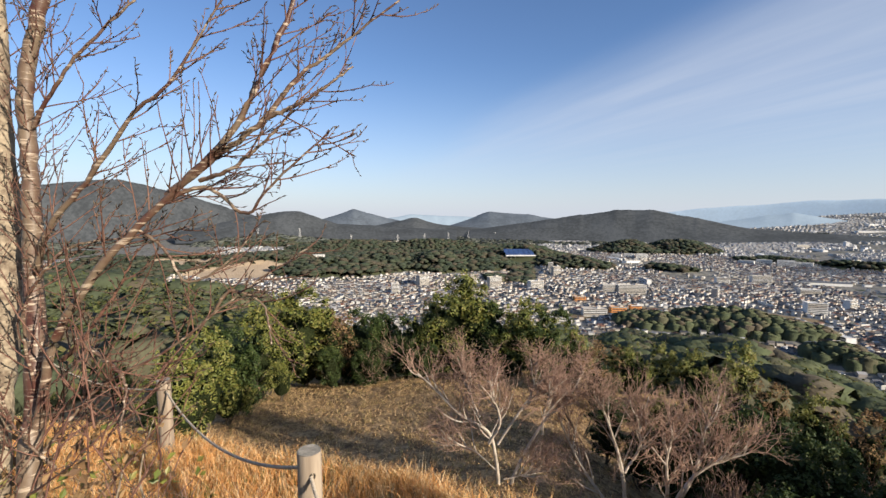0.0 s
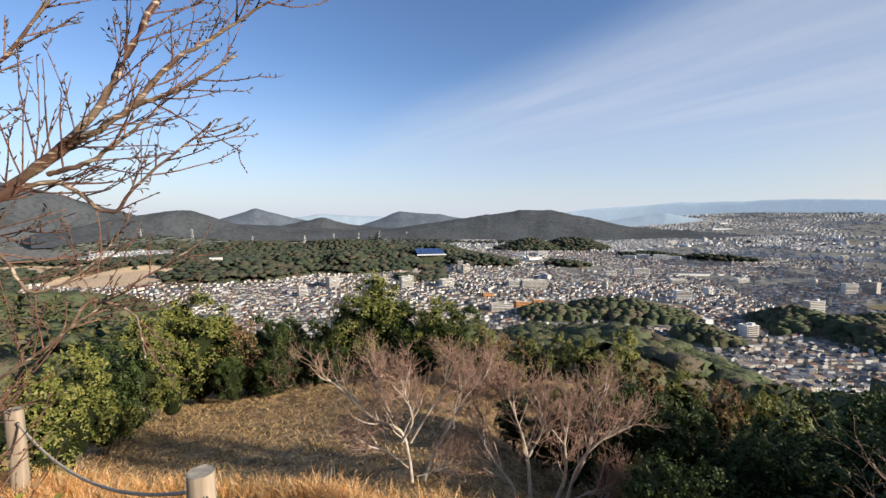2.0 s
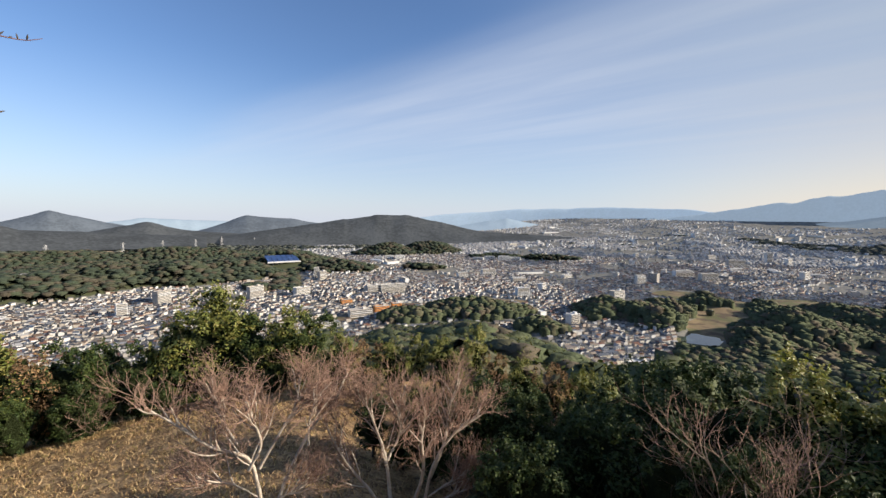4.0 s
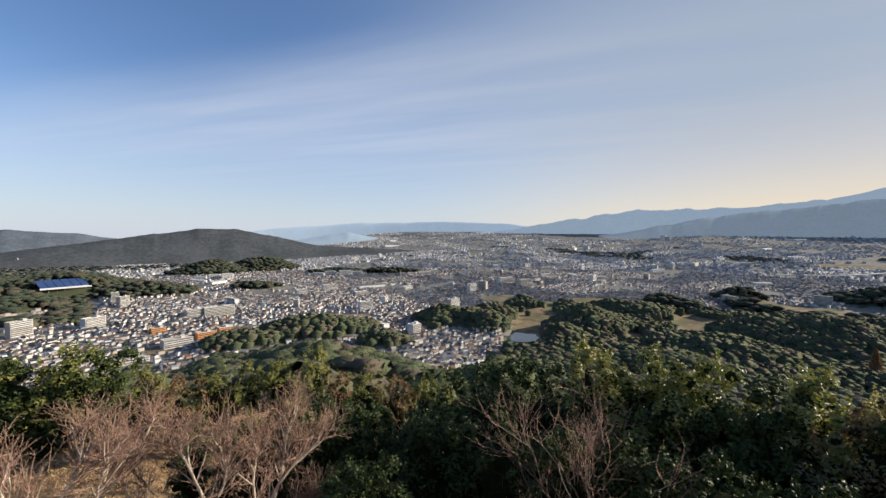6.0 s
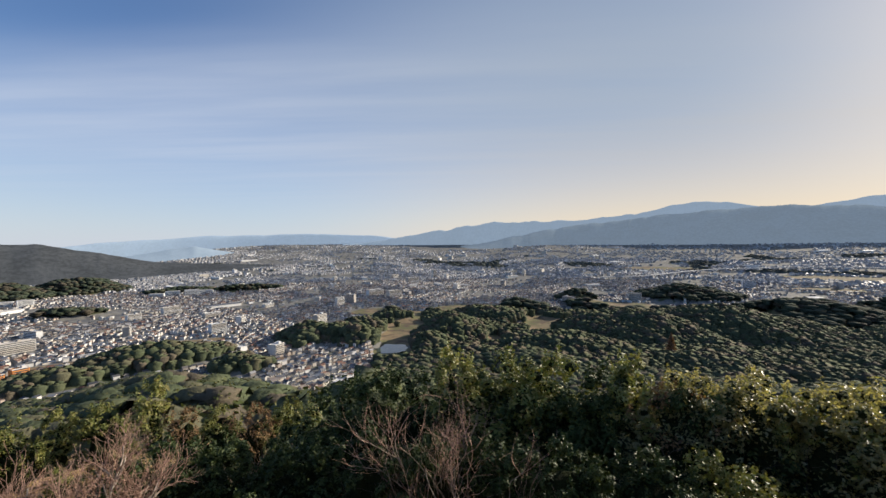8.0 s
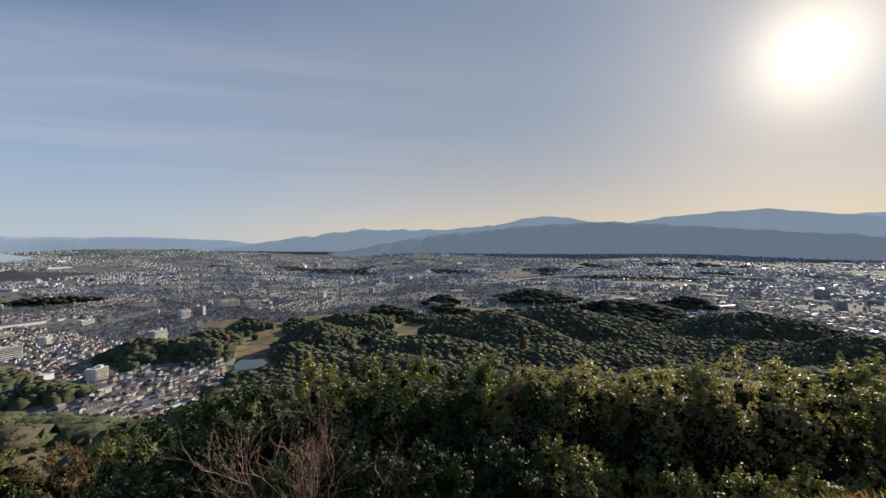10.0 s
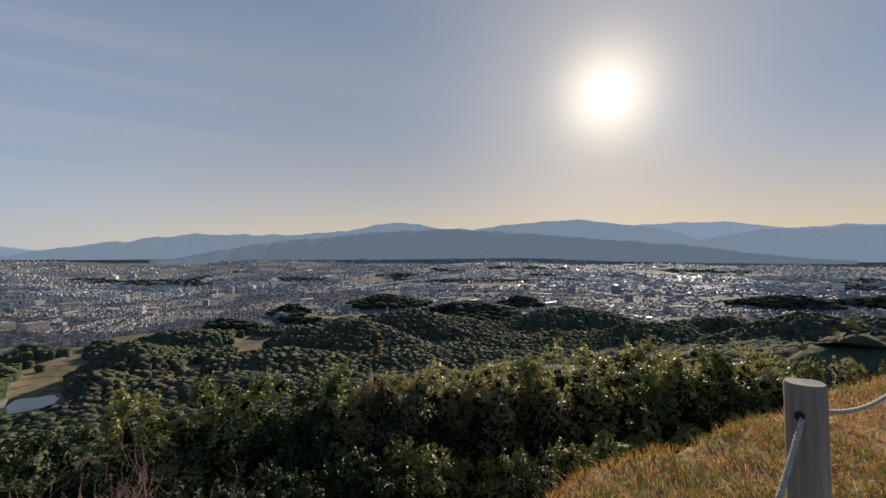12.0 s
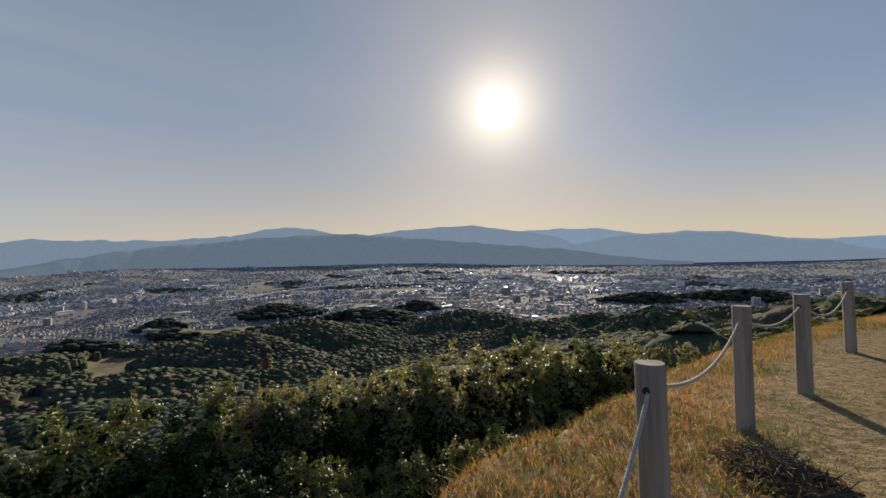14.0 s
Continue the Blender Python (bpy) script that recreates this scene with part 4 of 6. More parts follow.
def build_post(x, y, top, tilt=0.0, ropes=()):
    base = ground_z(x, y)
    high = top - base
    ob = thing("wooden_post", "round weathered wooden fence post standing in dry grass", "post", Matrix.Translation((x, y, base)) @ Matrix.Rotation(tilt, 4, "X") @ Matrix.Rotation(x * 3, 4, "Z"), "posts of the rope fence")
    rng = np.random.default_rng(int(abs(x) * 100))
    t = Tubes()
    sides, rad = 22, 0.066
    hs = [-0.25, 0.0, high * 0.3, high * 0.6, high * 0.85, high - 0.012, high - 0.004]
    rs = [rad * 1.02, rad * 1.02, rad * 1.01, rad, rad, rad, rad * 0.965]
    t.add([(0.003 * math.sin(h * 5 + x), 0.003 * math.cos(h * 4), h) for h in hs], rs, sides)
    v = t.v[0].reshape(len(hs), sides, 3)
    v[:, :, :2] *= (1 + 0.018 * (rng.random(sides) - 0.5))[None, :, None]
    shaft = part("shaft", t.mesh("shaft", POST_WOOD), None, ob)
    # holes through which the rope runs: flat discs, their inner shade painted dark
    for way in ropes:
        a = way - x * 3
        bm = bmesh.new()
        ring = [bm.verts.new((math.cos(a) * rad * 1.03 - math.sin(a) * 0.017 * math.cos(q), math.sin(a) * rad * 1.03 + math.cos(a) * 0.017 * math.cos(q), high - 0.12 + 0.02 * math.sin(q))) for q in np.linspace(0, 2 * math.pi, 12, endpoint=False)]
        bm.faces.new(ring)
        part("rope_hole", bm, HOLE_SHADE, shaft, "flat dark disc painting the rope hole's shade")
    cap = bmesh.new()
    cap.faces.new([cap.verts.new((p[0], p[1], high - 0.004 + 0.002 * math.sin(k))) for k, p in enumerate(v[-1])])
    bmesh.ops.recalc_face_normals(cap, faces=cap.faces)
    part("post_top", cap, POST_END, ob)
    return ob


def build_rope(a, b, sag):
    """Three strands twisted round a hanging line."""
    a, b = np.array(a), np.array(b)
    long = float(np.linalg.norm(b - a))
    n = max(int(long * 70), 30)
    u = np.linspace(0, 1, n)
    line = a + (b - a) * u[:, None] - np.array([0, 0, 1.0]) * (4 * sag * u * (1 - u))[:, None]
    t = np.gradient(line, axis=0)
    t /= np.linalg.norm(t, axis=1, keepdims=True)
    side = np.cross(t, [0, 0, 1.0])
    side /= np.linalg.norm(side, axis=1, keepdims=True)
    up = np.cross(side, t)
    ob = thing("rope", "sagging grey twisted rope between wooden posts", "rope", None, "ropes of the fence")
    for k in range(3):
        ang = u * long / 0.055 * 2 * math.pi + k * 2.094
        tubes = Tubes()
        tubes.add(line + 0.0054 * (np.cos(ang)[:, None] * side + np.sin(ang)[:, None] * up), np.full(n, 0.006), 6)
        part("strand", tubes.mesh("strand", ROPE), None, ob)


POSTS = [(-9.5, 3.2, 0.1), (-4.65, 2.77, -0.16), (-1.77, 1.72, 0.29), (-0.75, 1.0, 0.2), (0.95, -0.2, 0.57), (1.9, -1.18, 1.13), (3.14, -2.73, 1.21), (3.83, -4.0, 1.21), (5.28, -6.25, 1.2), (6.4, -9.8, 1.2)]
for k, (px, py, top) in enumerate(POSTS):
    near = [POSTS[q] for q in (k - 1, k + 1) if 0 <= q < len(POSTS)]
    build_post(px, py, top, 0.012 * math.sin(k * 2.3), [math.atan2(q[1] - py, q[0] - px) for q in near])
for (ax, ay, at), (bx, by, bt) in zip(POSTS[:-1], POSTS[1:]):
    gap = math.hypot(bx - ax, by - ay)
    ux, uy = (bx - ax) / gap * 0.055, (by - ay) / gap * 0.055
    build_rope((ax + ux, ay + uy, at - 0.12), (bx - ux, by - uy, bt - 0.12), 0.075 * gap)

# ---- trees and shrubs on the hill ----


def cherry_bark(n, shader, end):
    """Dark red-brown bark with pale cross bands and greyish patches."""
    at = local_of(n)
    bands = n.noise(n.scaled(at, (14.0, 14.0, 110.0)), 1.0, 3.0, 0.6)
    patches = n.noise(at, 7.0, 5.0, 0.6)
    colour = n.mix(n.ramp(patches, 0.36, 0.64), (0.075, 0.027, 0.02), (0.17, 0.125, 0.085))
    n.put(n.mix(n.ramp(bands, 0.55, 0.64), colour, (0.4, 0.32, 0.24)), shader.inputs["Base Color"])
    shader.inputs["Roughness"].default_value, shader.inputs["Specular IOR Level"].default_value = 0.5, 0.45
    bump(n, shader, bands, 0.6, 0.003)


BARK_CHERRY = material("banded red-brown cherry bark", cherry_bark)
BARK_PALE = two_scale("pale grey bark", (0.36, 0.3, 0.24), (0.64, 0.56, 0.47), 7.0, 0.85, 6, 0.4, 0.004)
BARK_LICHEN = two_scale("lichen-patched bark", (0.1, 0.07, 0.05), (0.42, 0.35, 0.25), 14.0, 0.9, 5, 0.8, 0.006)
TWIG_RED = two_scale("reddish twigs", (0.09, 0.038, 0.03), (0.22, 0.12, 0.085), 8.0, 0.6)
TWIG_TAN = two_scale("tan twigs", (0.22, 0.13, 0.095), (0.42, 0.28, 0.21), 5.0, 0.8)
BARK_DARK = two_scale("dark shrub bark", (0.05, 0.04, 0.03), (0.13, 0.1, 0.07), 8.0, 0.9)


def unit(v):
    return v / (np.linalg.norm(v) + 1e-9)


def sprout(tubes, start, way, length, radius, depth, rng, spread=0.7, rise=0.25, sides=4, forks=(2, 4), shrink=0.62):
    """A branch that bends, tapers and forks."""
    n = 5
    pts, d = [np.array(start)], unit(np.array(way))
    for k in range(n):
        d = unit(d + rng.normal(size=3) * 0.16 + np.array([0, 0, rise * 0.25]))
        pts.append(pts[-1] + d * length / n)
    tip = radius * (0.55 if depth > 0 else 0.35)
    tubes[min(depth, len(tubes) - 1)].add(pts, np.linspace(radius, tip, n + 1), sides if depth > 1 else 3)
    if depth == 0:
        return
    for k in range(rng.integers(*forks)):
        at = rng.uniform(0.35, 1.0) if k else 1.0
        i = min(int(at * n), n - 1)
        p = pts[i] + (pts[i + 1] - pts[i]) * (at * n - i)
        out = unit(d + rng.normal(size=3) * spread)
        sprout(tubes, p, out, length * rng.uniform(shrink - 0.12, shrink + 0.14), radius * rng.uniform(0.5, 0.66), depth - 1, rng, spread, rise, sides, forks, shrink)


def bare_tree(name, label, x, y, high, stems, seed, lean=0.5, bark=None, twig=None, depth=5, radius=0.045, base=None, category="tree"):
    rng = np.random.default_rng(seed)
    z = ground_z(x, y) if base is None else base
    ob = thing(name, label, category, Matrix.Translation((x, y, z)))
    for k in range(stems):
        tubes = [Tubes() for _ in range(depth + 1)]
        a = k * 2 * math.pi / stems + rng.uniform(-0.5, 0.5)
        tilt = rng.uniform(0.25, 1.0) * lean
        way = (math.sin(tilt) * math.cos(a), math.sin(tilt) * math.sin(a), math.cos(tilt))
        sprout(tubes, (0.08 * math.cos(a), 0.08 * math.sin(a), -0.1), way, high * rng.uniform(0.32, 0.42), radius * rng.uniform(0.8, 1.1), depth, rng, 0.55, 0.36, 6, (3, 5) if high > 3.2 else (3, 4), 0.67)
        wood, fine = Tubes(), Tubes()
        for d, t in enumerate(tubes):
            into = fine if d < 2 else wood
            for v, f in zip(t.v, t.f):
                into.f.append(f - f.min() + into.n)
                into.v.append(v)
                into.n += len(v)
        part("stem", wood.mesh("stem", bark or BARK_PALE), None, ob)
        part("twig_mass", fine.mesh("twig_mass", twig or TWIG_TAN), None, ob, "fine leafless tan twigs")["kind"] = "stuff"
    return ob


def fan_tree(az, r, limbs, seed):
    """Pale forking stems and a broad crown of fine twigs. Limbs: girth, then places across and up."""
    rng = np.random.default_rng(seed)
    x, y = polar(az, r)
    ob = thing("bare_tree", "leafless tree with pale forking stems and pinkish twigs", "tree", Matrix.Translation((x, y, ground_z(x, y))) @ Matrix.Rotation(-radians(az), 4, "Z"))

    def spray(into, p, d, length, rad, depth):
        pts = [np.array(p)]
        for k in range(4):
            d = unit(d + rng.normal(size=3) * 0.13 + np.array([0, 0, 0.06]))
            pts.append(pts[-1] + d * length / 4)
        into.add(pts, np.linspace(rad, rad * 0.6, 5), 4 if rad > 0.006 else 3)
        if depth:
            for k in range(2 + int(rng.random() < 0.6)):
                turn = unit(d + rng.normal(size=3) * 0.5)
                spray(into, pts[4 if k < 2 else 2], turn, length * rng.uniform(0.6, 0.9), rad * rng.uniform(0.6, 0.75), depth - 1)

    for girth, *places in limbs:
        drift = rng.normal() * 0.3
        line = glide([(u, drift * h * 0.6, h) for u, h in places], 26)
        line += np.cumsum(rng.normal(size=line.shape) * 0.0035, 0)
        line[0] += (0, 0, -0.15 if places[0][1] < 0.1 else 0.0)
        wood, fine = Tubes(), Tubes()
        wood.add(line, np.linspace(girth * (1.0 if girth > 0.035 else 1.25), 0.013, 26), 7)
        for k in sorted(rng.choice(np.arange(8, 25), 11, replace=False)):
            d = unit(line[k + 1] - line[k - 1])
            side = unit(np.cross(d, rng.normal(size=3)))
            p = [line[k]]
            way = unit(d * 0.8 + side * 0.55 + np.array([0, 0, 0.2]))
            reach = rng.uniform(0.5, 0.85) * (1.15 - k / 40)
            for q in range(8):
                way = unit(way + rng.normal(size=3) * 0.08 + np.array([0, 0, 0.05]))
                p.append(p[-1] + way * reach / 8)
            wood.add(p, np.linspace(0.0145, 0.008, 9), 5)
            for q in range(2, 9):
                if rng.random() < 0.85:
                    spray(fine, p[q], way * 0.8 + rng.normal(size=3) * 0.5, rng.uniform(0.18, 0.3), 0.0072, 2)
        for k in range(3):
            spray(fine, line[25], unit(line[25] - line[22]) + rng.normal(size=3) * 0.35, rng.uniform(0.25, 0.4), 0.008, 3)
        part("stem", wood.mesh("stem", BARK_PALE), None, ob)
        part("twig_mass", fine.mesh("twig_mass", TWIG_TAN), None, ob, "fine leafless pinkish twigs")["kind"] = "stuff"


fan_tree(-17.3, 8.3, (
    (0.042, (0.0, 0.0), (-0.07, 0.6), (-0.23, 1.2), (-0.75, 1.55), (-1.25, 2.05), (-1.6, 2.4)),
    (0.024, (-0.2, 1.05), (0.0, 1.6), (-0.1, 2.15), (-0.2, 2.55)),
    (0.022, (-0.4, 1.35), (-0.62, 1.8), (-0.7, 2.3)),
    (0.022, (-0.03, 0.85), (0.37, 1.55), (0.62, 2.0), (0.7, 2.45)),
    (0.032, (0.22, 0.0), (0.5, 0.7), (0.95, 1.45), (1.3, 1.75), (1.55, 2.25)),
    (0.02, (0.8, 1.25), (0.83, 1.75), (0.95, 2.3)),
    (0.012, (-0.05, 0.25), (-0.6, 0.62), (-1.1, 0.75)),
    (0.012, (0.1, 0.15), (0.5, 0.28), (0.95, 0.5)),
), 5)
fan_tree(0.6, 8.2, (
    (0.03, (-0.46, 0.0), (-0.52, 0.45), (-0.95, 1.05), (-1.25, 1.55), (-1.45, 2.0)),
    (0.034, (-0.17, 0.0), (-0.29, 1.15), (-0.5, 1.85), (-0.72, 2.4)),
    (0.022, (-0.29, 1.15), (0.0, 1.85), (-0.06, 2.45)),
    (0.034, (0.17, 0.0), (0.44, 1.0), (0.4, 1.8), (0.5, 2.45)),
    (0.03, (0.44, 0.0), (0.66, 1.0), (1.05, 1.6), (1.6, 2.0)),
    (0.022, (0.6, 0.7), (0.88, 1.4), (1.0, 2.05), (1.1, 2.45)),
    (0.014, (0.55, 0.3), (1.0, 0.55), (1.6, 0.75)),
    (0.014, (0.3, 0.2), (0.9, 0.25), (1.5, 0.5)),
), 7)
for az, r, high, stems, seed, pale in ((18, 11.0, 2.6, 4, 31, 0), (24, 12.0, 2.6, 3, 32, 0), (44.5, 6.9, 4.2, 4, 33, 1), (49, 7.4, 3.8, 3, 34, 1), (68, 7.2, 2.4, 3, 35, 0), (-34, 20, 3.0, 4, 36, 0), (-6, 13, 3.0, 4, 38, 0)):
    bx, by = polar(az, r)
    bare_tree("bare_shrub", "tangled leafless brown shrub among evergreens", bx, by, high, stems, seed, 0.9, BARK_LICHEN if pale else BARK_DARK, TWIG_TAN, 4, 0.028, category="shrub")

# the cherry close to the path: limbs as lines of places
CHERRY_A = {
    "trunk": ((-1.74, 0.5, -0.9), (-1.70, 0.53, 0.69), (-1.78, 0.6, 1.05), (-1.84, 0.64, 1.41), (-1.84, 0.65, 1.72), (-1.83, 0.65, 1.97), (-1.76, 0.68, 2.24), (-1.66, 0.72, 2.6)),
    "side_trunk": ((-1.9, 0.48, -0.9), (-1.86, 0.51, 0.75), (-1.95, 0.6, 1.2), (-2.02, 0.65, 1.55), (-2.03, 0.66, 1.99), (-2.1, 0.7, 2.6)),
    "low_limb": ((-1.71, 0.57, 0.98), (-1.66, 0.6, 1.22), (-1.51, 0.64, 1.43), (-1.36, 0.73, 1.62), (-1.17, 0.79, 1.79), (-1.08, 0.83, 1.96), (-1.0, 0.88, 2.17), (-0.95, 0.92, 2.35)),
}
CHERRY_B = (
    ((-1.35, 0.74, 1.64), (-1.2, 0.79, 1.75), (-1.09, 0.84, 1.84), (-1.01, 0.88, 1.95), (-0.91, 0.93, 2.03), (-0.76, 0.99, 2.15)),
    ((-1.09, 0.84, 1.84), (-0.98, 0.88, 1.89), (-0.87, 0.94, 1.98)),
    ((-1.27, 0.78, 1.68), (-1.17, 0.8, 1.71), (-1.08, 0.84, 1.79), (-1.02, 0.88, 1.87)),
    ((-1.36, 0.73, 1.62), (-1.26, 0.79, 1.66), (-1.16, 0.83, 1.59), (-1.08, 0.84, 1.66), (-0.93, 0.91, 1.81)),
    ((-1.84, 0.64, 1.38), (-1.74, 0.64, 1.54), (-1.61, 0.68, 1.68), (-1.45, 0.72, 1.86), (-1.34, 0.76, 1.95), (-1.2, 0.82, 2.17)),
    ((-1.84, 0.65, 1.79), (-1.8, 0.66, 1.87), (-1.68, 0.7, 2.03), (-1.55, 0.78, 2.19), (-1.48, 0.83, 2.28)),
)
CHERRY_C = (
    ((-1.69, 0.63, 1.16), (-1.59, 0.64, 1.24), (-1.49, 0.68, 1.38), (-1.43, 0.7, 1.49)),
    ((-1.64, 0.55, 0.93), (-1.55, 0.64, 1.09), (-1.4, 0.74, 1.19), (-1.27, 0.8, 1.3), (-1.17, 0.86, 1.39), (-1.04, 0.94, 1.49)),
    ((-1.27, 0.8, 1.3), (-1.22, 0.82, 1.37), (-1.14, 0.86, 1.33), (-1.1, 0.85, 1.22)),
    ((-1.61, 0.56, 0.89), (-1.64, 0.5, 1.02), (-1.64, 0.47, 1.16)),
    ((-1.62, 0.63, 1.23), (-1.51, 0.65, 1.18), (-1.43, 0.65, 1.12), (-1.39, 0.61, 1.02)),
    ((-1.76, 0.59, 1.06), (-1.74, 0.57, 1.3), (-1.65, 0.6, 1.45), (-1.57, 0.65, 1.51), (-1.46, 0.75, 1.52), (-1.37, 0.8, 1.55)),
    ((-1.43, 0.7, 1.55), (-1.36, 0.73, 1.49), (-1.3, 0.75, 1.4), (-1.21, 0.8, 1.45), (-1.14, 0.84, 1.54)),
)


def build_cherry():
    rng = np.random.default_rng(3)
    ob = thing("cherry_tree", "leafless cherry tree with banded bark and budding twigs", "tree")
    twigs, buds = Tubes(), Tubes()

    def twig(p, d, length, rad, level):
        n = 5
        pts = [np.array(p)]
        d = unit(d)
        for k in range(n):
            d = unit(d + rng.normal(size=3) * 0.07 + np.array([0, 0, 0.06]))
            pts.append(pts[-1] + d * length / n)
        twigs.add(pts, np.linspace(rad, rad * 0.5, n + 1), 4)
        for k in range(1, n + 1):
            if rng.random() < 0.75:
                o = unit(d + rng.normal(size=3) * 0.6)
                buds.add([pts[k], pts[k] + o * 0.006, pts[k] + o * 0.013], [rad * 0.6, 0.0019, 0.0005], 4)
        if level:
            for k in range(1, n + 1):
                if rng.random() < 0.45:
                    twig(pts[k], d * 0.9 + rng.normal(size=3) * 0.4, length * rng.uniform(0.25, 0.55), rad * 0.62, level - 1)

    def clothe(line, r0, r1, gap, reach):
        seg = np.linalg.norm(np.diff(line, axis=0), axis=1)
        total, at = seg.sum(), 0.05
        cum = np.concatenate([[0], np.cumsum(seg)])
        while at < total:
            i = min(np.searchsorted(cum, at) - 1, len(line) - 2)
            d = unit(line[i + 1] - line[i])
            side = unit(np.cross(d, rng.normal(size=3)))
            rel = at / total
            twig(line[i], d * 0.75 + side * 0.75 + np.array([0, 0, 0.15]), reach * rng.uniform(0.45, 1.1) * (1.05 - 0.5 * rel), 0.0021, 1)
            at += gap * rng.uniform(0.5, 1.5)

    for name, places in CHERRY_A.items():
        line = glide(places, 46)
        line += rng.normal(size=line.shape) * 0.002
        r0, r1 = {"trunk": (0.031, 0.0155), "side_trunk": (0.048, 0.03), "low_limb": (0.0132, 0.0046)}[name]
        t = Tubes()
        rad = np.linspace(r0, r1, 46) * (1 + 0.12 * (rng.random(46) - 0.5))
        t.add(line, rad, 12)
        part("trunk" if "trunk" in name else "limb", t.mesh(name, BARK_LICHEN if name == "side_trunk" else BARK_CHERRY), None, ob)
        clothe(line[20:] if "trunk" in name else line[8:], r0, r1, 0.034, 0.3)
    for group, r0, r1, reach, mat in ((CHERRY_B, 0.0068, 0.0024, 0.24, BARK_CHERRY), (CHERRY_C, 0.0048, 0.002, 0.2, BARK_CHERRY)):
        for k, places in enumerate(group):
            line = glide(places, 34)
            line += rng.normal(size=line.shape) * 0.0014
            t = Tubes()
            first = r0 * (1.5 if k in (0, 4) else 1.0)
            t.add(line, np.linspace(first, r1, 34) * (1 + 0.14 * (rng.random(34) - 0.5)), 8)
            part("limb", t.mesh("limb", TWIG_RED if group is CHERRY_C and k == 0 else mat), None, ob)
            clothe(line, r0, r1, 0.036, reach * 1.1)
    # crooked lichen-covered shoots and dense low suckers round the foot
    crook = Tubes()
    for k in range(16):
        p = np.array([-1.78 + rng.normal() * 0.12, 0.6 + rng.normal() * 0.1, rng.uniform(-0.3, 0.5)])
        d = unit(np.array([rng.normal() * 0.8 + 0.35, rng.normal() * 0.5 + 0.1, rng.uniform(0.2, 1.0)]))
        pts = [p]
        for q in range(7):
            d = unit(d + rng.normal(size=3) * 0.35 + np.array([0, 0, 0.08]))
            pts.append(pts[-1] + d * rng.uniform(0.07, 0.13))
        crook.add(glide(pts, 24), np.linspace(rng.uniform(0.005, 0.011), 0.0025, 24), 7)
        clothe(glide(pts, 24), 0, 0, 0.09, 0.16)
    part("shoot", crook.mesh("shoot", BARK_LICHEN), None, ob)["kind"] = "stuff"
    for k in range(80):
        p = np.array([-1.72 + rng.normal() * 0.16, 0.56 + rng.normal() * 0.12, rng.uniform(0.15, 1.05)])
        twig(p, np.array([rng.normal() * 0.6 + 0.3, rng.normal() * 0.5 + 0.1, 0.9]), rng.uniform(0.2, 0.5), 0.0032, 1)
    part("twig_mass", twigs.mesh("twig_mass", TWIG_RED), None, ob, "thin reddish budding twigs")["kind"] = "stuff"
    part("bud_mass", buds.mesh("bud_mass", BARK_DARK), None, ob, "small dark winter buds")["kind"] = "stuff"


build_cherry()
for bx, by, high, stems, seed in ((-1.95, 0.78, 1.15, 4, 51), (-1.75, 0.95, 0.95, 3, 52), (-2.3, 0.9, 1.3, 4, 53)):
    bare_tree("bramble", "tangled lichen-grey bramble round the cherry's foot", bx, by, high, stems, seed, 1.1, BARK_LICHEN, TWIG_TAN, 4, 0.014, category="shrub")


# dark leaf colour, lowered further to paint shade low in the belt
LEAF_DARK = scattered("dark glossy leaves", [(0.036, 0.06, 0.015), (0.048, 0.072, 0.017), (0.03, 0.05, 0.015), (0.066, 0.086, 0.024)], 0.55, spec=0.25, clear=0.08)
LEAF_OLIVE = scattered("olive leaves", [(0.15, 0.168, 0.036), (0.185, 0.192, 0.042), (0.115, 0.142, 0.03), (0.23, 0.21, 0.06)], 0.5, spec=0.4, clear=0.16)
LEAF_LIGHT = scattered("yellow-green leaves", [(0.22, 0.24, 0.062), (0.27, 0.26, 0.075), (0.18, 0.2, 0.055), (0.3, 0.27, 0.1)], 0.5, spec=0.4, clear=0.22)
# olive leaf tones raised, painting backlight glint and glare into the colour
LEAF_GLARE = scattered("olive leaves paled for sun glare", [(0.24, 0.23, 0.11), (0.29, 0.27, 0.14), (0.19, 0.19, 0.085), (0.34, 0.3, 0.17)], 0.42, spec=0.45, clear=0.45)
LEAF_DEAD = scattered("withered brown leaves", [(0.2, 0.12, 0.06), (0.28, 0.18, 0.09), (0.14, 0.085, 0.05)], 0.85, clear=0.15)
SHADE_CORE = two_scale("solid core, inner shade as colour", (0.016, 0.022, 0.009), (0.035, 0.045, 0.018), 3.0, 0.95, 6, 1.0, 0.15, spec=0.05)


def build_vine():
    rng = np.random.default_rng(61)
    n = 1500
    c = np.stack([-1.84 + np.clip(rng.normal(size=n), -2.2, 1.5) * 0.2, 0.68 + np.clip(rng.normal(size=n), -1.0, 2.0) * 0.16, rng.uniform(-0.6, 0.85, n)], -1)
    ob = thing("vine", "withered creeper leaves clinging round the cherry's foot", "vine")
    part("foliage", leaf_mesh("foliage", c[:950], rng.normal(size=(950, 3)), 0.022, LEAF_DEAD, rng), None, ob)["kind"] = "stuff"
    part("green_foliage", leaf_mesh("green_foliage", c[950:], rng.normal(size=(550, 3)), 0.02, LEAF_OLIVE, rng), None, ob)["kind"] = "stuff"


build_vine()


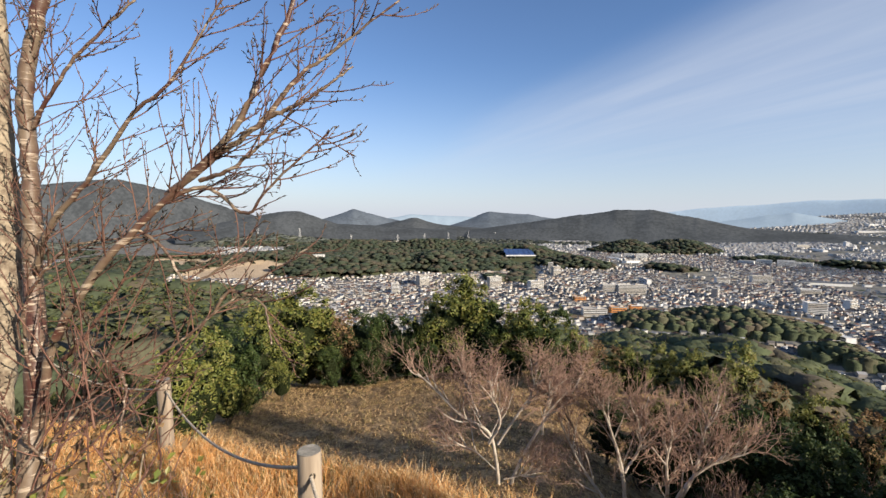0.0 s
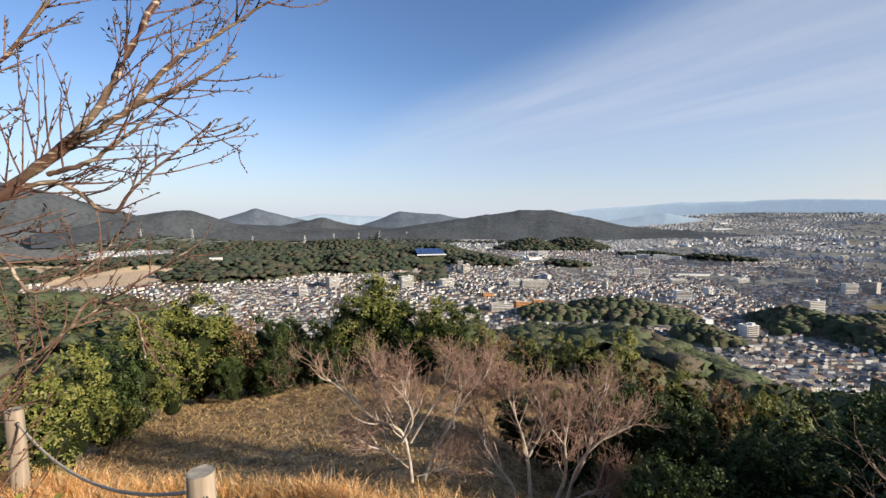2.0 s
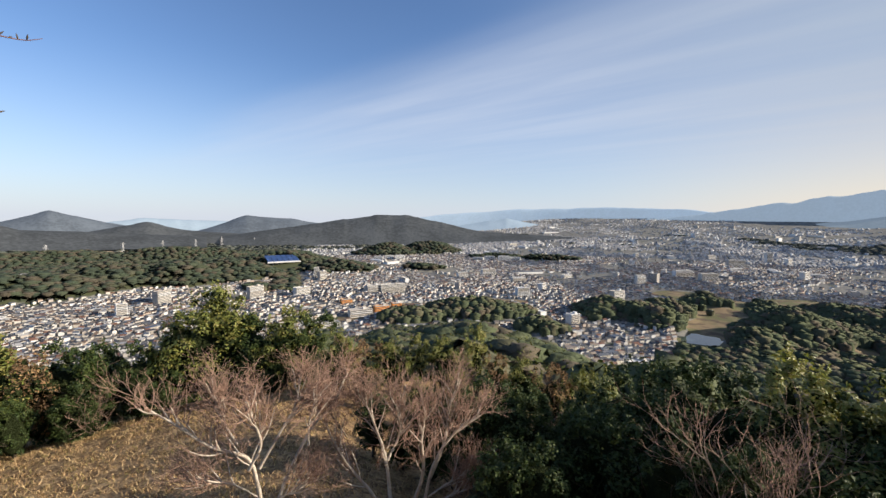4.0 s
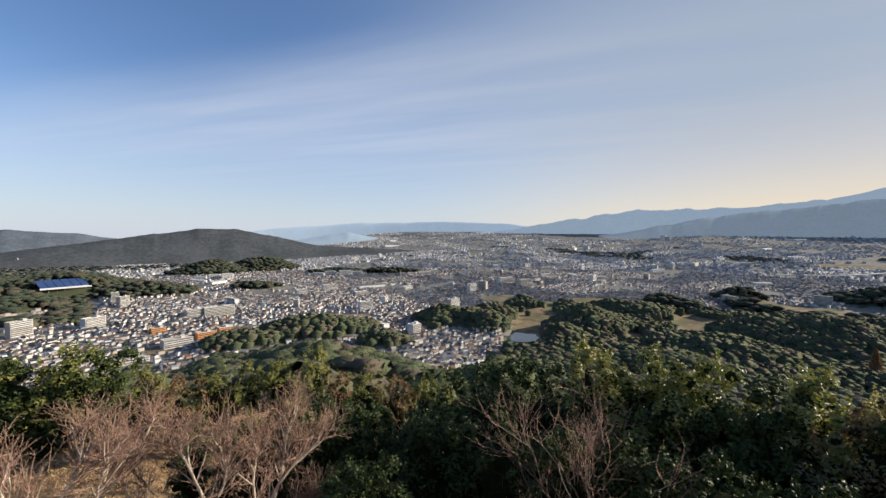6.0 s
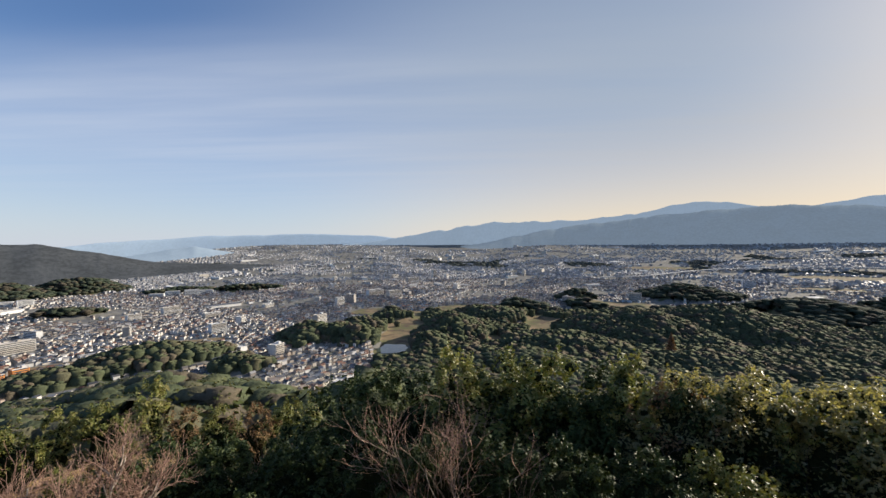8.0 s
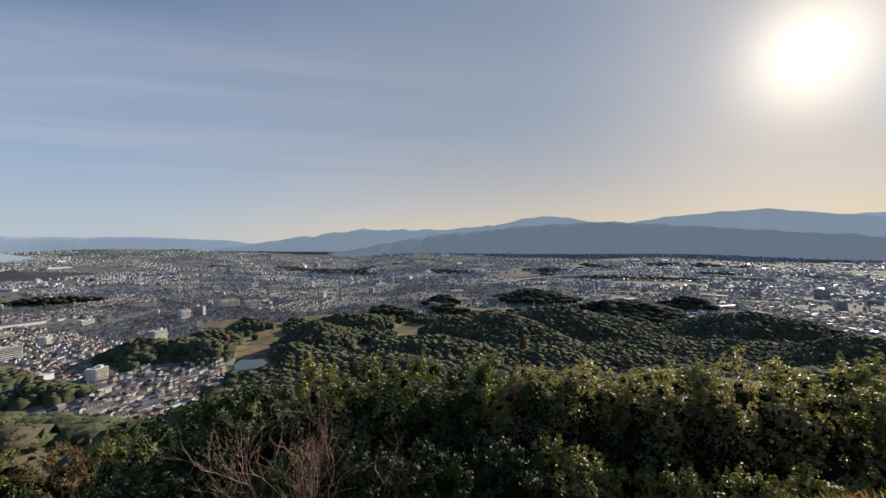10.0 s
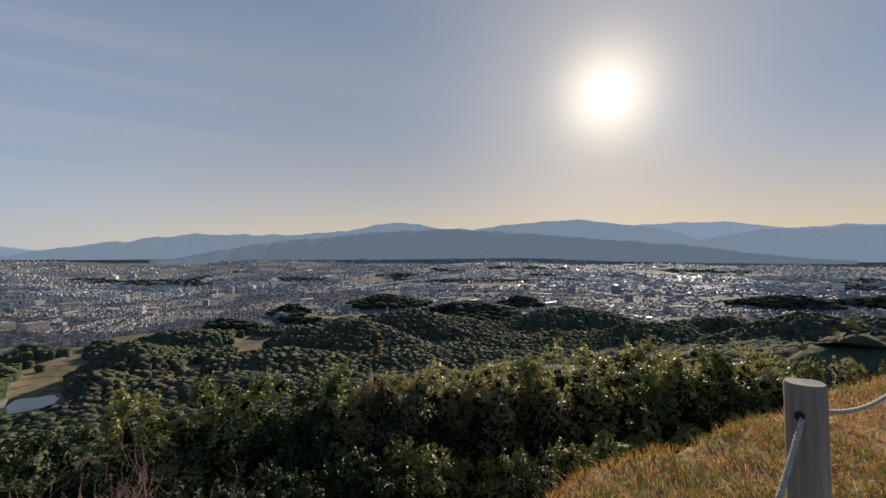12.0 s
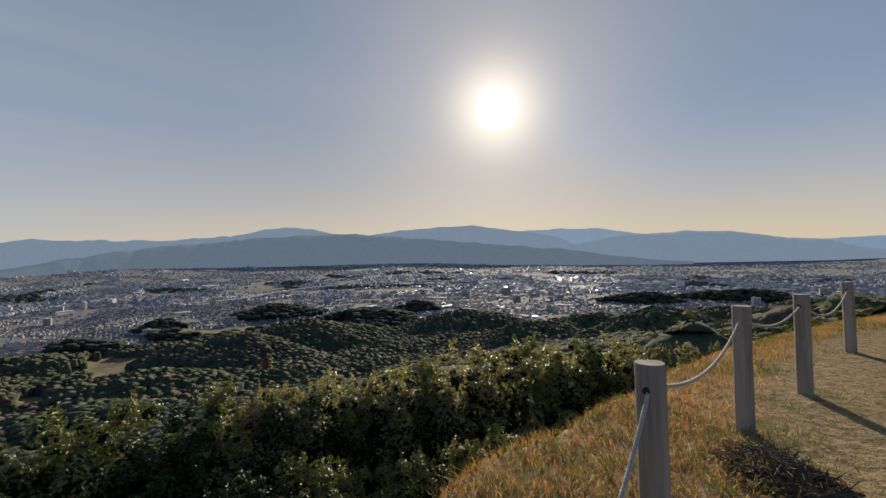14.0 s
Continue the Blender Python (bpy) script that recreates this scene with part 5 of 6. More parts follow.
def shrub(name, label, seed, high, wide, mat, clumps=70, each=42, size=0.081, cone=0.0, core=0.5, m=None, full=0.42):
    """A leafy evergreen: stems, a heart coloured as shade, and clumps of leaves with gaps between."""
    rng = np.random.default_rng(seed)
    ob = thing(name, label, "shrub" if name == "shrub" else "tree", m)
    stems = [Tubes() for _ in range(3)]
    for k in range(3):
        a = rng.random() * 6.28
        sprout(stems, (0.1 * math.cos(a), 0.1 * math.sin(a), -0.2), (0.4 * math.cos(a), 0.4 * math.sin(a), 1), high * 0.42, 0.03, 2, rng, 0.5, 0.4, 4, (2, 3), 0.65)
    wood = Tubes()
    for t in stems:
        for v, f in zip(t.v, t.f):
            wood.f.append(f - f.min() + wood.n)
            wood.v.append(v)
            wood.n += len(v)
    for k in range(3):
        lean = rng.normal(size=2) * 0.25
        wood.add([np.array([lean[0], lean[1], -7.0]), np.array([lean[0] * 0.6, lean[1] * 0.6, -3.0]), np.array([0.05 * k, 0, 0.1 * high]), np.array([lean[1], lean[0], 0.5 * high])], [0.07, 0.06, 0.05, 0.02], 6)
    part("stem", wood.mesh("stem", BARK_DARK), None, ob)
    cen, nor, lumps = [], [], []
    boughs = [(rng.random() * 6.28, rng.uniform(0.3, 0.85), rng.uniform(0.7, 1.0)) for _ in range(5)] + [(0.0, 0.1, 1.0), (2.0, 0.25, 0.95)]
    for k in range(clumps):
        h = rng.beta(1.5, 1.0)
        turn, lean, tall = boughs[k % len(boughs)]
        lean *= 0.45 if full > 0.7 else 1.0
        prof = (1 - h) ** 0.9 * 0.6 if cone else full * math.sin(math.pi * min(0.2 + 0.72 * h, 1.0)) ** 0.6
        a, q = rng.random() * 6.28, rng.uniform(0.3, 1.0) ** 0.6
        c = np.array([math.cos(a) * prof * q + math.cos(turn) * lean * (0.35 + 0.5 * h), math.sin(a) * prof * q + math.sin(turn) * lean * (0.35 + 0.5 * h), 0]) * wide
        c[2] = 0.1 * high + 0.86 * high * h * tall
        rad = rng.uniform(0.17, 0.33) * wide / 1.3 * (1.15 - 0.5 * h)
        d = rng.normal(size=(each, 3))
        d[:, 2] += 0.35
        d /= np.linalg.norm(d, axis=1, keepdims=True)
        p = c + d * (rad * rng.uniform(0.72, 1.18, each))[:, None]
        cen.append(p)
        nor.append(d * 1.1 + rng.normal(size=(each, 3)) * 0.42 + np.array([0, 0, 0.35]))
        lumps.append((c, rad * 0.58))
    for turn, lean, tall in boughs:
        for q in range(2):
            foot = np.array([math.cos(turn + q) * lean * wide * 0.85, math.sin(turn + q) * lean * wide * 0.85, high * (0.93 * tall)])
            m2 = 30
            up = rng.random(m2) ** 1.3
            cen.append(foot + np.stack([rng.normal(size=m2) * 0.06 * (1.3 - up), rng.normal(size=m2) * 0.06 * (1.3 - up), up * high * 0.13], -1))
            nor.append(rng.normal(size=(m2, 3)) + np.array([0, 0, 0.5]))
    part("foliage", leaf_mesh("foliage", np.concatenate(cen), np.concatenate(nor), size, mat, rng), None, ob)["kind"] = "stuff"
    # solid lumps coloured as inner shade: one heart, and a lump in each clump
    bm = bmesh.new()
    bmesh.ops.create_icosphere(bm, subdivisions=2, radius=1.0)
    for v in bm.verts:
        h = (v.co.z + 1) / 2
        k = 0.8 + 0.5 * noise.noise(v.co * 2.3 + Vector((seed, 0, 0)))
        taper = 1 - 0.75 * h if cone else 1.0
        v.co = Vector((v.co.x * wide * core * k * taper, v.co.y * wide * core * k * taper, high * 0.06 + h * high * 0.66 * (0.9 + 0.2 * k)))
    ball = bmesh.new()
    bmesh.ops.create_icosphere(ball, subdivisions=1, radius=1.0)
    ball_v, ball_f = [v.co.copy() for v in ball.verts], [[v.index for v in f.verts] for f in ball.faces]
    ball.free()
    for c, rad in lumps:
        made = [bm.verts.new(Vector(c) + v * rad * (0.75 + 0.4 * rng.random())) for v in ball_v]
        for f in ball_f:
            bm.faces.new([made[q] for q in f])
    part("inner_foliage", bm, SHADE_CORE, ob, "solid dark core painted as inner shade")
    return ob


DARK_LABEL = "dark glossy evergreen shrub on the slope below the rim"
OLIVE_LABEL = "olive-green evergreen shrub catching the low sun"
PATTERNS = {
    "dark": [shrub("shrub", DARK_LABEL, 101, 3.6, 1.45, LEAF_DARK, 52, 88, 0.056), shrub("shrub", DARK_LABEL, 102, 3.4, 1.55, LEAF_DARK, 50, 88, 0.056)],
    "olive": [shrub("shrub", OLIVE_LABEL, 103, 3.6, 1.4, LEAF_OLIVE, 52, 92, 0.054), shrub("shrub", OLIVE_LABEL, 104, 3.2, 1.6, LEAF_OLIVE, 50, 92, 0.054)],
    "light": [shrub("shrub", "yellow-green leafy shrub with upright sprigs", 105, 3.6, 1.05, LEAF_LIGHT, 44, 84, 0.054, cone=1.0, core=0.42)],
    "tree": [shrub("evergreen_tree", "dense round olive-green tree taller than the hedge", 106, 5.2, 1.75, LEAF_OLIVE, 150, 90, 0.06, full=0.85, core=0.62)],
    "brown": [shrub("shrub", "withered brown leafy shrub in the hedge", 107, 3.0, 1.3, LEAF_DEAD, 40, 60, 0.05, core=0.4)],
    "pale": [shrub("shrub", "olive evergreen shrub coloured pale for sun glare", 110, 3.6, 1.45, LEAF_GLARE, 52, 92, 0.05), shrub("shrub", "olive evergreen shrub coloured pale for sun glare", 111, 3.3, 1.6, LEAF_GLARE, 52, 92, 0.05)],
    "back": [shrub("shrub", "evergreen shrub lower down the slope", 108, 3.5, 1.5, LEAF_OLIVE, 34, 70, 0.085), shrub("shrub", "evergreen shrub lower down the slope", 109, 3.5, 1.5, LEAF_DARK, 34, 70, 0.085)],
}
HIGHS = {"dark": (3.6, 3.4), "olive": (3.6, 3.2), "light": (3.6,), "tree": (5.2,), "brown": (3.0,), "back": (3.5, 3.5), "pale": (3.6, 3.3)}
USED = set()


def plant(kind, az, r, top_el, seed):
    """Stands a shrub at that bearing and distance, so tall that its top shows at that elevation."""
    rng = random.Random(seed)
    x, y = polar(az, r)
    z = ground_z(x, y)
    want = max(1.6 + r * math.tan(radians(top_el)) - z, 0.7)
    k = rng.randrange(len(PATTERNS[kind]))
    scale = min(want / (HIGHS[kind][k] * 1.04), 0.078 * r, 1.5) * rng.uniform(0.9, 1.1)
    flat = scale * rng.uniform(0.95, 1.25)
    base = z + want - HIGHS[kind][k] * 1.04 * scale
    m = Matrix.Translation((x, y, base)) @ Matrix.Rotation(rng.uniform(0, 6.28), 4, "Z") @ Matrix.Diagonal((flat, flat, scale, 1))
    ob = PATTERNS[kind][k]
    if ob.name in USED:
        copy_thing(ob, m @ Matrix.Diagonal((*(1 / v for v in ob.scale), 1)))
    else:
        USED.add(ob.name)
        ob.matrix_world = m


# hedge round the clearing, then the belt on the slope: kind, bearing, distance, elevation of the top
HEDGE = [("olive", -58, 13, -15.0), ("olive", -54.5, 15, -13.5), ("dark", -51, 17, -13.5), ("olive", -47.5, 20, -11.2), ("tree", -43, 22, -8.6), ("brown", -39.5, 21.5, -12.5), ("dark", -36, 22, -12.2), ("dark", -32.5, 22, -12.8), ("dark", -29.5, 21, -13.3), ("olive", -26, 21.5, -11.5), ("tree", -21.7, 21, -7.5), ("dark", -17.5, 20, -11.5), ("olive", -14, 20, -11.0), ("dark", -11, 19.5, -12.0), ("olive", -7.5, 17, -14.5), ("brown", -4, 16, -16.0)]
# dark kinds between 30 and 65 degrees paint the belt's shaded side
BELT = [("olive", 0, 15, -16), ("light", 3.5, 15, -15.2), ("olive", 7, 14.5, -15.5), ("light", 11.4, 13, -14), ("brown", 14.5, 12.5, -17.7), ("olive", 18, 12, -17.9), ("brown", 21.5, 12, -18.3), ("olive", 26, 11.5, -18.6), ("dark", 30, 11, -17.8), ("dark", 33.5, 10.5, -16.8), ("dark", 37, 10, -15.9), ("dark", 42, 9.8, -15.8), ("light", 46.5, 9.5, -12.8), ("dark", 50, 9.6, -16.6), ("tree", 54.8, 9.8, -13.3), ("tree", 60, 9.9, -13.0), ("dark", 65, 9.6, -15)]
BELT_RIGHT = [("light", 69.6, 9.6, -13), ("brown", 73.6, 9.2, -16), ("pale", 75.8, 9.3, -14.4), ("dark", 79, 9.4, -15.4), ("pale", 81.7, 9.6, -13.5), ("light", 84.5, 9.5, -15), ("pale", 87.5, 9.6, -14.4), ("pale", 91, 10.2, -13), ("light", 94, 10.5, -12), ("pale", 97.8, 10.8, -10.6), ("pale", 101.5, 11.5, -11.2), ("dark", 105, 12, -11.8), ("light", 108, 12, -9.6), ("pale", 110.6, 12.4, -11), ("tree", 113.8, 12.8, -9.7), ("pale", 117, 13.4, -9.3), ("pale", 120, 14, -10.3), ("light", 123, 16, -10.3), ("pale", 126, 17, -10), ("light", 129, 18, -9.6), ("pale", 133, 20, -9.2), ("pale", 138, 24, -8)]
seed = 0
for kind, az, r, el in HEDGE + BELT + BELT_RIGHT:
    seed += 1
    r *= float(np.interp(az, [-4, 0, 16, 36], [1.0, 1.35, 1.4, 1.0]))
    plant(kind, az, r, el, seed)
# lower shrubs in front, and more behind, lower down the slope
# leaf kind follows bearing: dark paints shade, pale paints glare nearer the sun
filler = random.Random(12)
for k in range(30):
    az = -58 + k * 6.2 + filler.uniform(-1, 1)
    inner = float(np.interp(az, [-60, -40, -10, 0, 20, 60, 100, 130], [13.5, 20, 18, 17, 11, 8.9, 10, 16]))
    plant(filler.choice(["dark", "olive", "dark"] if az < 30 else ["dark"] if az < 68 else ["pale", "olive", "pale"]), az, inner, float(np.interp(az, [-60, -40, -10, 0, 20, 45, 60, 95, 130], [-19.5, -16.5, -17, -19, -22, -20, -18, -15.5, -12.5])) - filler.uniform(0, 1.2), 400 + k)
for k in range(25):
    az = 16 + k * 4.0 + filler.uniform(-1, 1)
    plant("dark" if az < 74 else "olive", az, float(np.interp(az, [8, 30, 60, 95, 112], [11.5, 8.6, 7.0, 7.4, 9.6])) + filler.uniform(-0.4, 0.4), -22.5 - filler.uniform(0, 2.5) + 5 * max(0, (az - 92) / 20), 200 + k)
for k, (az, r, el) in enumerate(((-3, 11.5, -22), (1, 11, -23), (5, 10.5, -22), (9, 10, -21), (12.5, 10.5, -20), (16, 9.6, -21), (15, 7.6, -27.5), (20, 7.2, -27))):
    plant("dark", az, r, el, 240 + k)
for k in range(28):
    az = -62 + k * 7.2 + filler.uniform(-1, 1)
    far = float(np.interp(az, [-60, -20, 30, 100, 140], [24, 29, 18, 19, 34]))
    plant("back", az, far + filler.uniform(-1.5, 2.5), float(np.interp(az, [-62, -45, -20, 20, 60, 95, 120, 140], [-15, -13, -13, -19.5, -18, -15, -12.5, -10])) - filler.uniform(0.2, 2.0), 300 + k)

# ---- grass ----
DRY = scattered("dry grass", [(0.76, 0.44, 0.18), (0.64, 0.33, 0.11), (0.84, 0.58, 0.3), (0.46, 0.22, 0.08), (0.78, 0.4, 0.14), (0.88, 0.66, 0.4)], 0.6, clear=0.2)
ORANGE_GRASS = scattered("russet grass", [(0.54, 0.25, 0.095), (0.44, 0.19, 0.075), (0.6, 0.36, 0.17), (0.3, 0.2, 0.08), (0.36, 0.15, 0.065), (0.68, 0.48, 0.28)], 0.55, clear=0.35)
GREEN_GRASS = scattered("green grass", [(0.13, 0.16, 0.04), (0.17, 0.19, 0.05), (0.1, 0.13, 0.035)], 0.55, clear=0.35)
SCRUB = scattered("dead brown scrub", [(0.44, 0.29, 0.15), (0.3, 0.19, 0.095), (0.56, 0.39, 0.21), (0.18, 0.115, 0.065), (0.64, 0.46, 0.25), (0.26, 0.21, 0.08)], 0.85, clear=0.15)


def grass(name, label, x, y, high, width, lean, mat, seed):
    rng = np.random.default_rng(seed)
    n = len(x)
    z = land(x, y)[0] - 0.015
    h = high * rng.uniform(0.5, 1.3, n)
    a, face = rng.random(n) * 6.283, rng.random(n) * 6.283
    bend = lean * rng.uniform(0.2, 1.3, n) * h
    w = width * rng.uniform(0.6, 1.4, n)
    fx, fy = np.cos(face) * w / 2, np.sin(face) * w / 2
    dx, dy = np.cos(a) * bend, np.sin(a) * bend
    v = np.stack([np.stack([x - fx, y - fy, z], -1), np.stack([x + fx, y + fy, z], -1), np.stack([x + dx * 0.3 + fx * 0.8, y + dy * 0.3 + fy * 0.8, z + h * 0.6], -1), np.stack([x + dx * 0.3 - fx * 0.8, y + dy * 0.3 - fy * 0.8, z + h * 0.6], -1), np.stack([x + dx, y + dy, z + h * 0.95], -1)], 1).reshape(-1, 3)
    i = np.arange(n)[:, None] * 5
    f = np.concatenate([i + [0, 1, 2], i + [0, 2, 3], i + [3, 2, 4]], 1).reshape(-1, 3)
    tagged(new(name, quads_mesh(name, v, f, [mat])), label, "grass", kind="stuff")


def tufted(n, az0, az1, r0, r1, seed, test, clump=0.05, per=7):
    """Places in tufts over a stretch of the hill."""
    rng = np.random.default_rng(seed)
    m = n // per
    az, r = rng.uniform(az0, az1, m * 3), np.sqrt(rng.uniform(r0**2, r1**2, m * 3))
    x, y = polar(az, r)
    rim = np.interp(az, *zip(*RIM))
    ok = test(x, y, r - rim, az, rng)
    x, y = x[ok][:m], y[ok][:m]
    x, y = np.repeat(x, per), np.repeat(y, per)
    return x + rng.normal(size=len(x)) * clump, y + rng.normal(size=len(x)) * clump


def patchy(x, y, size, cut, seed):
    return grain(x, y, size, seed, 3) > cut


grass("dry_grass", "tall dry golden grass along the hill's rim", *tufted(80000, -82, 8, 1.0, 8.5, 1, lambda x, y, o, az, rng: (o > -3.4) & (o < 1.9 - 1.1 * step(az, -34, -12))), 0.2, 0.0052, 0.75, DRY, 1)
grass("green_grass", "green blades among the dry grass", *tufted(5000, -82, 8, 1.0, 7.5, 2, lambda x, y, o, az, rng: (o > -3.4) & (o < 0.6) & patchy(x, y, 0.7, 0.55, 70)), 0.2, 0.006, 0.8, GREEN_GRASS, 2)
grass("russet_grass", "short russet grass on the bank beside the fence", *tufted(70000, 74, 146, 1.3, 13.5, 3, lambda x, y, o, az, rng: (o < 1.4) & (rng.random(len(x)) > step(az, 126, 136) * step(-o, 0.8, 2.4))), 0.075, 0.005, 1.1, ORANGE_GRASS, 3)
grass("green_tufts", "patches of green grass on the bank", *tufted(30000, 74, 150, 1.3, 13.5, 4, lambda x, y, o, az, rng: (o < 1.4) & patchy(x, y, 0.7, 0.5, 71) & (rng.random(len(x)) > 0.93 * step(az, 130, 140) * step(-o, 1.4, 2.8))), 0.1, 0.006, 0.9, GREEN_GRASS, 4)
grass("straw", "trodden straw scattered on the bare path", *tufted(11000, 112, 150, 1.3, 13, 6, lambda x, y, o, az, rng: o < -0.3, 0.12, 3), 0.035, 0.006, 3.0, SCRUB, 6)
grass("scrub", "cut-over dead brown scrub in the clearing", *tufted(105000, -66, 30, 3.5, 26, 5, lambda x, y, o, az, rng: (o > 1.2) & patchy(x, y, 1.1, 0.26, 72), 0.11, 9), 0.1, 0.019, 1.7, SCRUB, 5)

# ---- landmarks in the distance ----
PANEL = two_scale("blue solar panels", (0.03, 0.06, 0.16), (0.05, 0.09, 0.22), 0.05, 0.3, 10, 0.05, 0.01, spec=0.5)
STEEL = two_scale("galvanised steel", (0.5, 0.5, 0.5), (0.62, 0.62, 0.62), 1.0, 0.5)
WHITE = two_scale("white render", (0.7, 0.69, 0.66), (0.8, 0.79, 0.77), 0.1, 0.8)
CONCRETE = two_scale("grey concrete", (0.38, 0.37, 0.35), (0.52, 0.5, 0.48), 0.1, 0.9)


def build_solar():
    x, y = polar(-13.9, 1560)
    ob = thing("solar_array", "large tilted blue solar array on a wooded slope", "solar panels", Matrix.Translation((x, y, ground_z(x, y) + 12)) @ Matrix.Rotation(radians(13.9) + 0.25, 4, "Z") @ Matrix.Rotation(0.3, 4, "X"))
    for k in range(6):
        bm = bmesh.new()
        box(bm, -52 + k * 17.5, -52 + k * 17.5 + 16, -30, 26, 0, 1.2)
        part("panel", bm, PANEL, ob)
    bm = bmesh.new()
    box(bm, -54, 54, -38, -31, -1, 1)
    part("edge", bm, WHITE, ob, "white service strip along the panels")
    legs = bmesh.new()
    for k in range(7):
        for q in (-28, 24):
            box(legs, -51 + k * 17 - 0.4, -51 + k * 17 + 0.4, q - 0.4, q + 0.4, -24, 0)
    part("leg", legs, STEEL, ob)


build_solar()


def build_school(az, r, spread, count, high, label):
    """White blocks on a terrace."""
    x, y = polar(az, r)
    for k in range(count):
        u = (k - (count - 1) / 2) * spread
        px, py = x + u * math.cos(radians(az)), y - u * math.sin(radians(az)) + (k % 2) * 22
        ob = thing("long_building", label, "building", Matrix.Translation((px, py, ground_z(px, py) + 1)) @ Matrix.Rotation(-radians(az) + 0.12 * (k % 3 - 1), 4, "Z"), "large white buildings")
        w, h = spread * 0.42, high * (1 + 0.25 * (k % 3))
        bm = bmesh.new()
        box(bm, -w, w, -8, 8, -8, h)
        part("wall", bm, WHITE, ob)
        bm = bmesh.new()
        box(bm, -w - 0.4, w + 0.4, -8.4, 8.4, h + 0.01, h + 0.6)
        part("roof", bm, CONCRETE, ob)
        for f in range(max(int(h // 3.6), 1)):
            bm = bmesh.new()
            box(bm, -w + 1.5, w - 1.5, -8.08, -8.0, f * 3.6 + 1.2, f * 3.6 + 2.7)
            part("window", bm, GLASS_DARK, ob)


build_school(-0.3, 1790, 44, 3, 13, "long white school block on a terrace below woods")
build_school(14.2, 1760, 52, 4, 14, "long white block standing before a tree belt")
build_school(-39.5, 1420, 40, 2, 16, "white block among wooded hills")


def build_shed(az, r, wide, deep, mat, turn, label):
    x, y = polar(az, r)
    ob = thing("factory_shed", label, "shed", Matrix.Translation((x, y, ground_z(x, y))) @ Matrix.Rotation(turn, 4, "Z"), "sheds on the plain")
    bm = bmesh.new()
    box(bm, -wide / 2, wide / 2, -deep / 2, deep / 2, -2, 7)
    part("wall", bm, WHITE, ob)
    bm = bmesh.new()
    vs = [bm.verts.new(p) for p in ((-wide / 2 - 1, -deep / 2 - 1, 7), (wide / 2 + 1, -deep / 2 - 1, 7), (wide / 2 + 1, 0, 9.5), (-wide / 2 - 1, 0, 9.5), (wide / 2 + 1, deep / 2 + 1, 7), (-wide / 2 - 1, deep / 2 + 1, 7))]
    bm.faces.new((vs[0], vs[1], vs[2], vs[3])), bm.faces.new((vs[3], vs[2], vs[4], vs[5]))
    res = bmesh.ops.extrude_face_region(bm, geom=bm.faces[:])
    for q in res["geom"]:
        if isinstance(q, bmesh.types.BMVert):
            q.co.z += 0.4
    part("roof", bm, mat, ob)


shed_rng = random.Random(5)
for k in range(60):
    az, r = shed_rng.uniform(-6, 144), shed_rng.uniform(1250, 4200)
    ok, _ = free_plot(np.array([[*polar(az, r), 0.0]]))
    if ok[0]:
        build_shed(az, r, shed_rng.uniform(30, 75) * (1 + r / 5000), shed_rng.uniform(16, 30), shed_rng.choice([WHITE, STEEL, CONCRETE, ROOF_ONE]), shed_rng.uniform(0, 3.1), "wide low shed with a pale metal roof")


def build_pylon(az, r, high):
    x, y = polar(az, r)
    ob = thing("pylon", "grey steel lattice pylon on a wooded ridge", "pylon", Matrix.Translation((x, y, ground_z(x, y))) @ Matrix.Rotation(radians(-az + 20), 4, "Z"), "pylons")
    w = high * 0.11
    for sx in (-1, 1):
        for sy in (-1, 1):
            t = Tubes()
            t.add([(sx * w, sy * w, -4), (sx * w * 0.35, sy * w * 0.35, high * 0.6), (sx * 0.3, sy * 0.3, high)], [0.55, 0.45, 0.35], 4)
            part("leg", t.mesh("leg", STEEL), None, ob)
    brace = Tubes()
    for k in range(6):
        h0, h1 = high * k / 7, high * (k + 1) / 7
        a0, a1 = w * (1 - 0.62 * min(h0 / high / 0.6, 1)), w * (1 - 0.62 * min(h1 / high / 0.6, 1))
        for s1, s2, t1, t2 in ((-1, -1, 1, -1), (1, -1, 1, 1), (1, 1, -1, 1), (-1, 1, -1, -1)):
            brace.add([(s1 * a0, s2 * a0, h0), (t1 * a1, t2 * a1, h1)], [0.25, 0.25], 3)
    part("bracing", brace.mesh("bracing", STEEL), None, ob)
    for k in range(3):
        t = Tubes()
        h, arm = high * (0.68 + 0.12 * k), high * (0.2 - 0.03 * k)
        t.add([(-arm, 0, h), (0, 0, h + 1.2), (arm, 0, h)], [0.3, 0.5, 0.3], 4)
        part("arm", t.mesh("arm", STEEL), None, ob)


for az, r, high in ((-47.5, 2500, 48), (-42.6, 2450, 50), (-36.2, 2350, 52), (-30.1, 2250, 60), (-26.5, 2550, 50), (-23.3, 2600, 52), (-20.6, 2700, 58), (-17.0, 2750, 50), (-12.4, 2800, 48)):
    build_pylon(az, r, high)


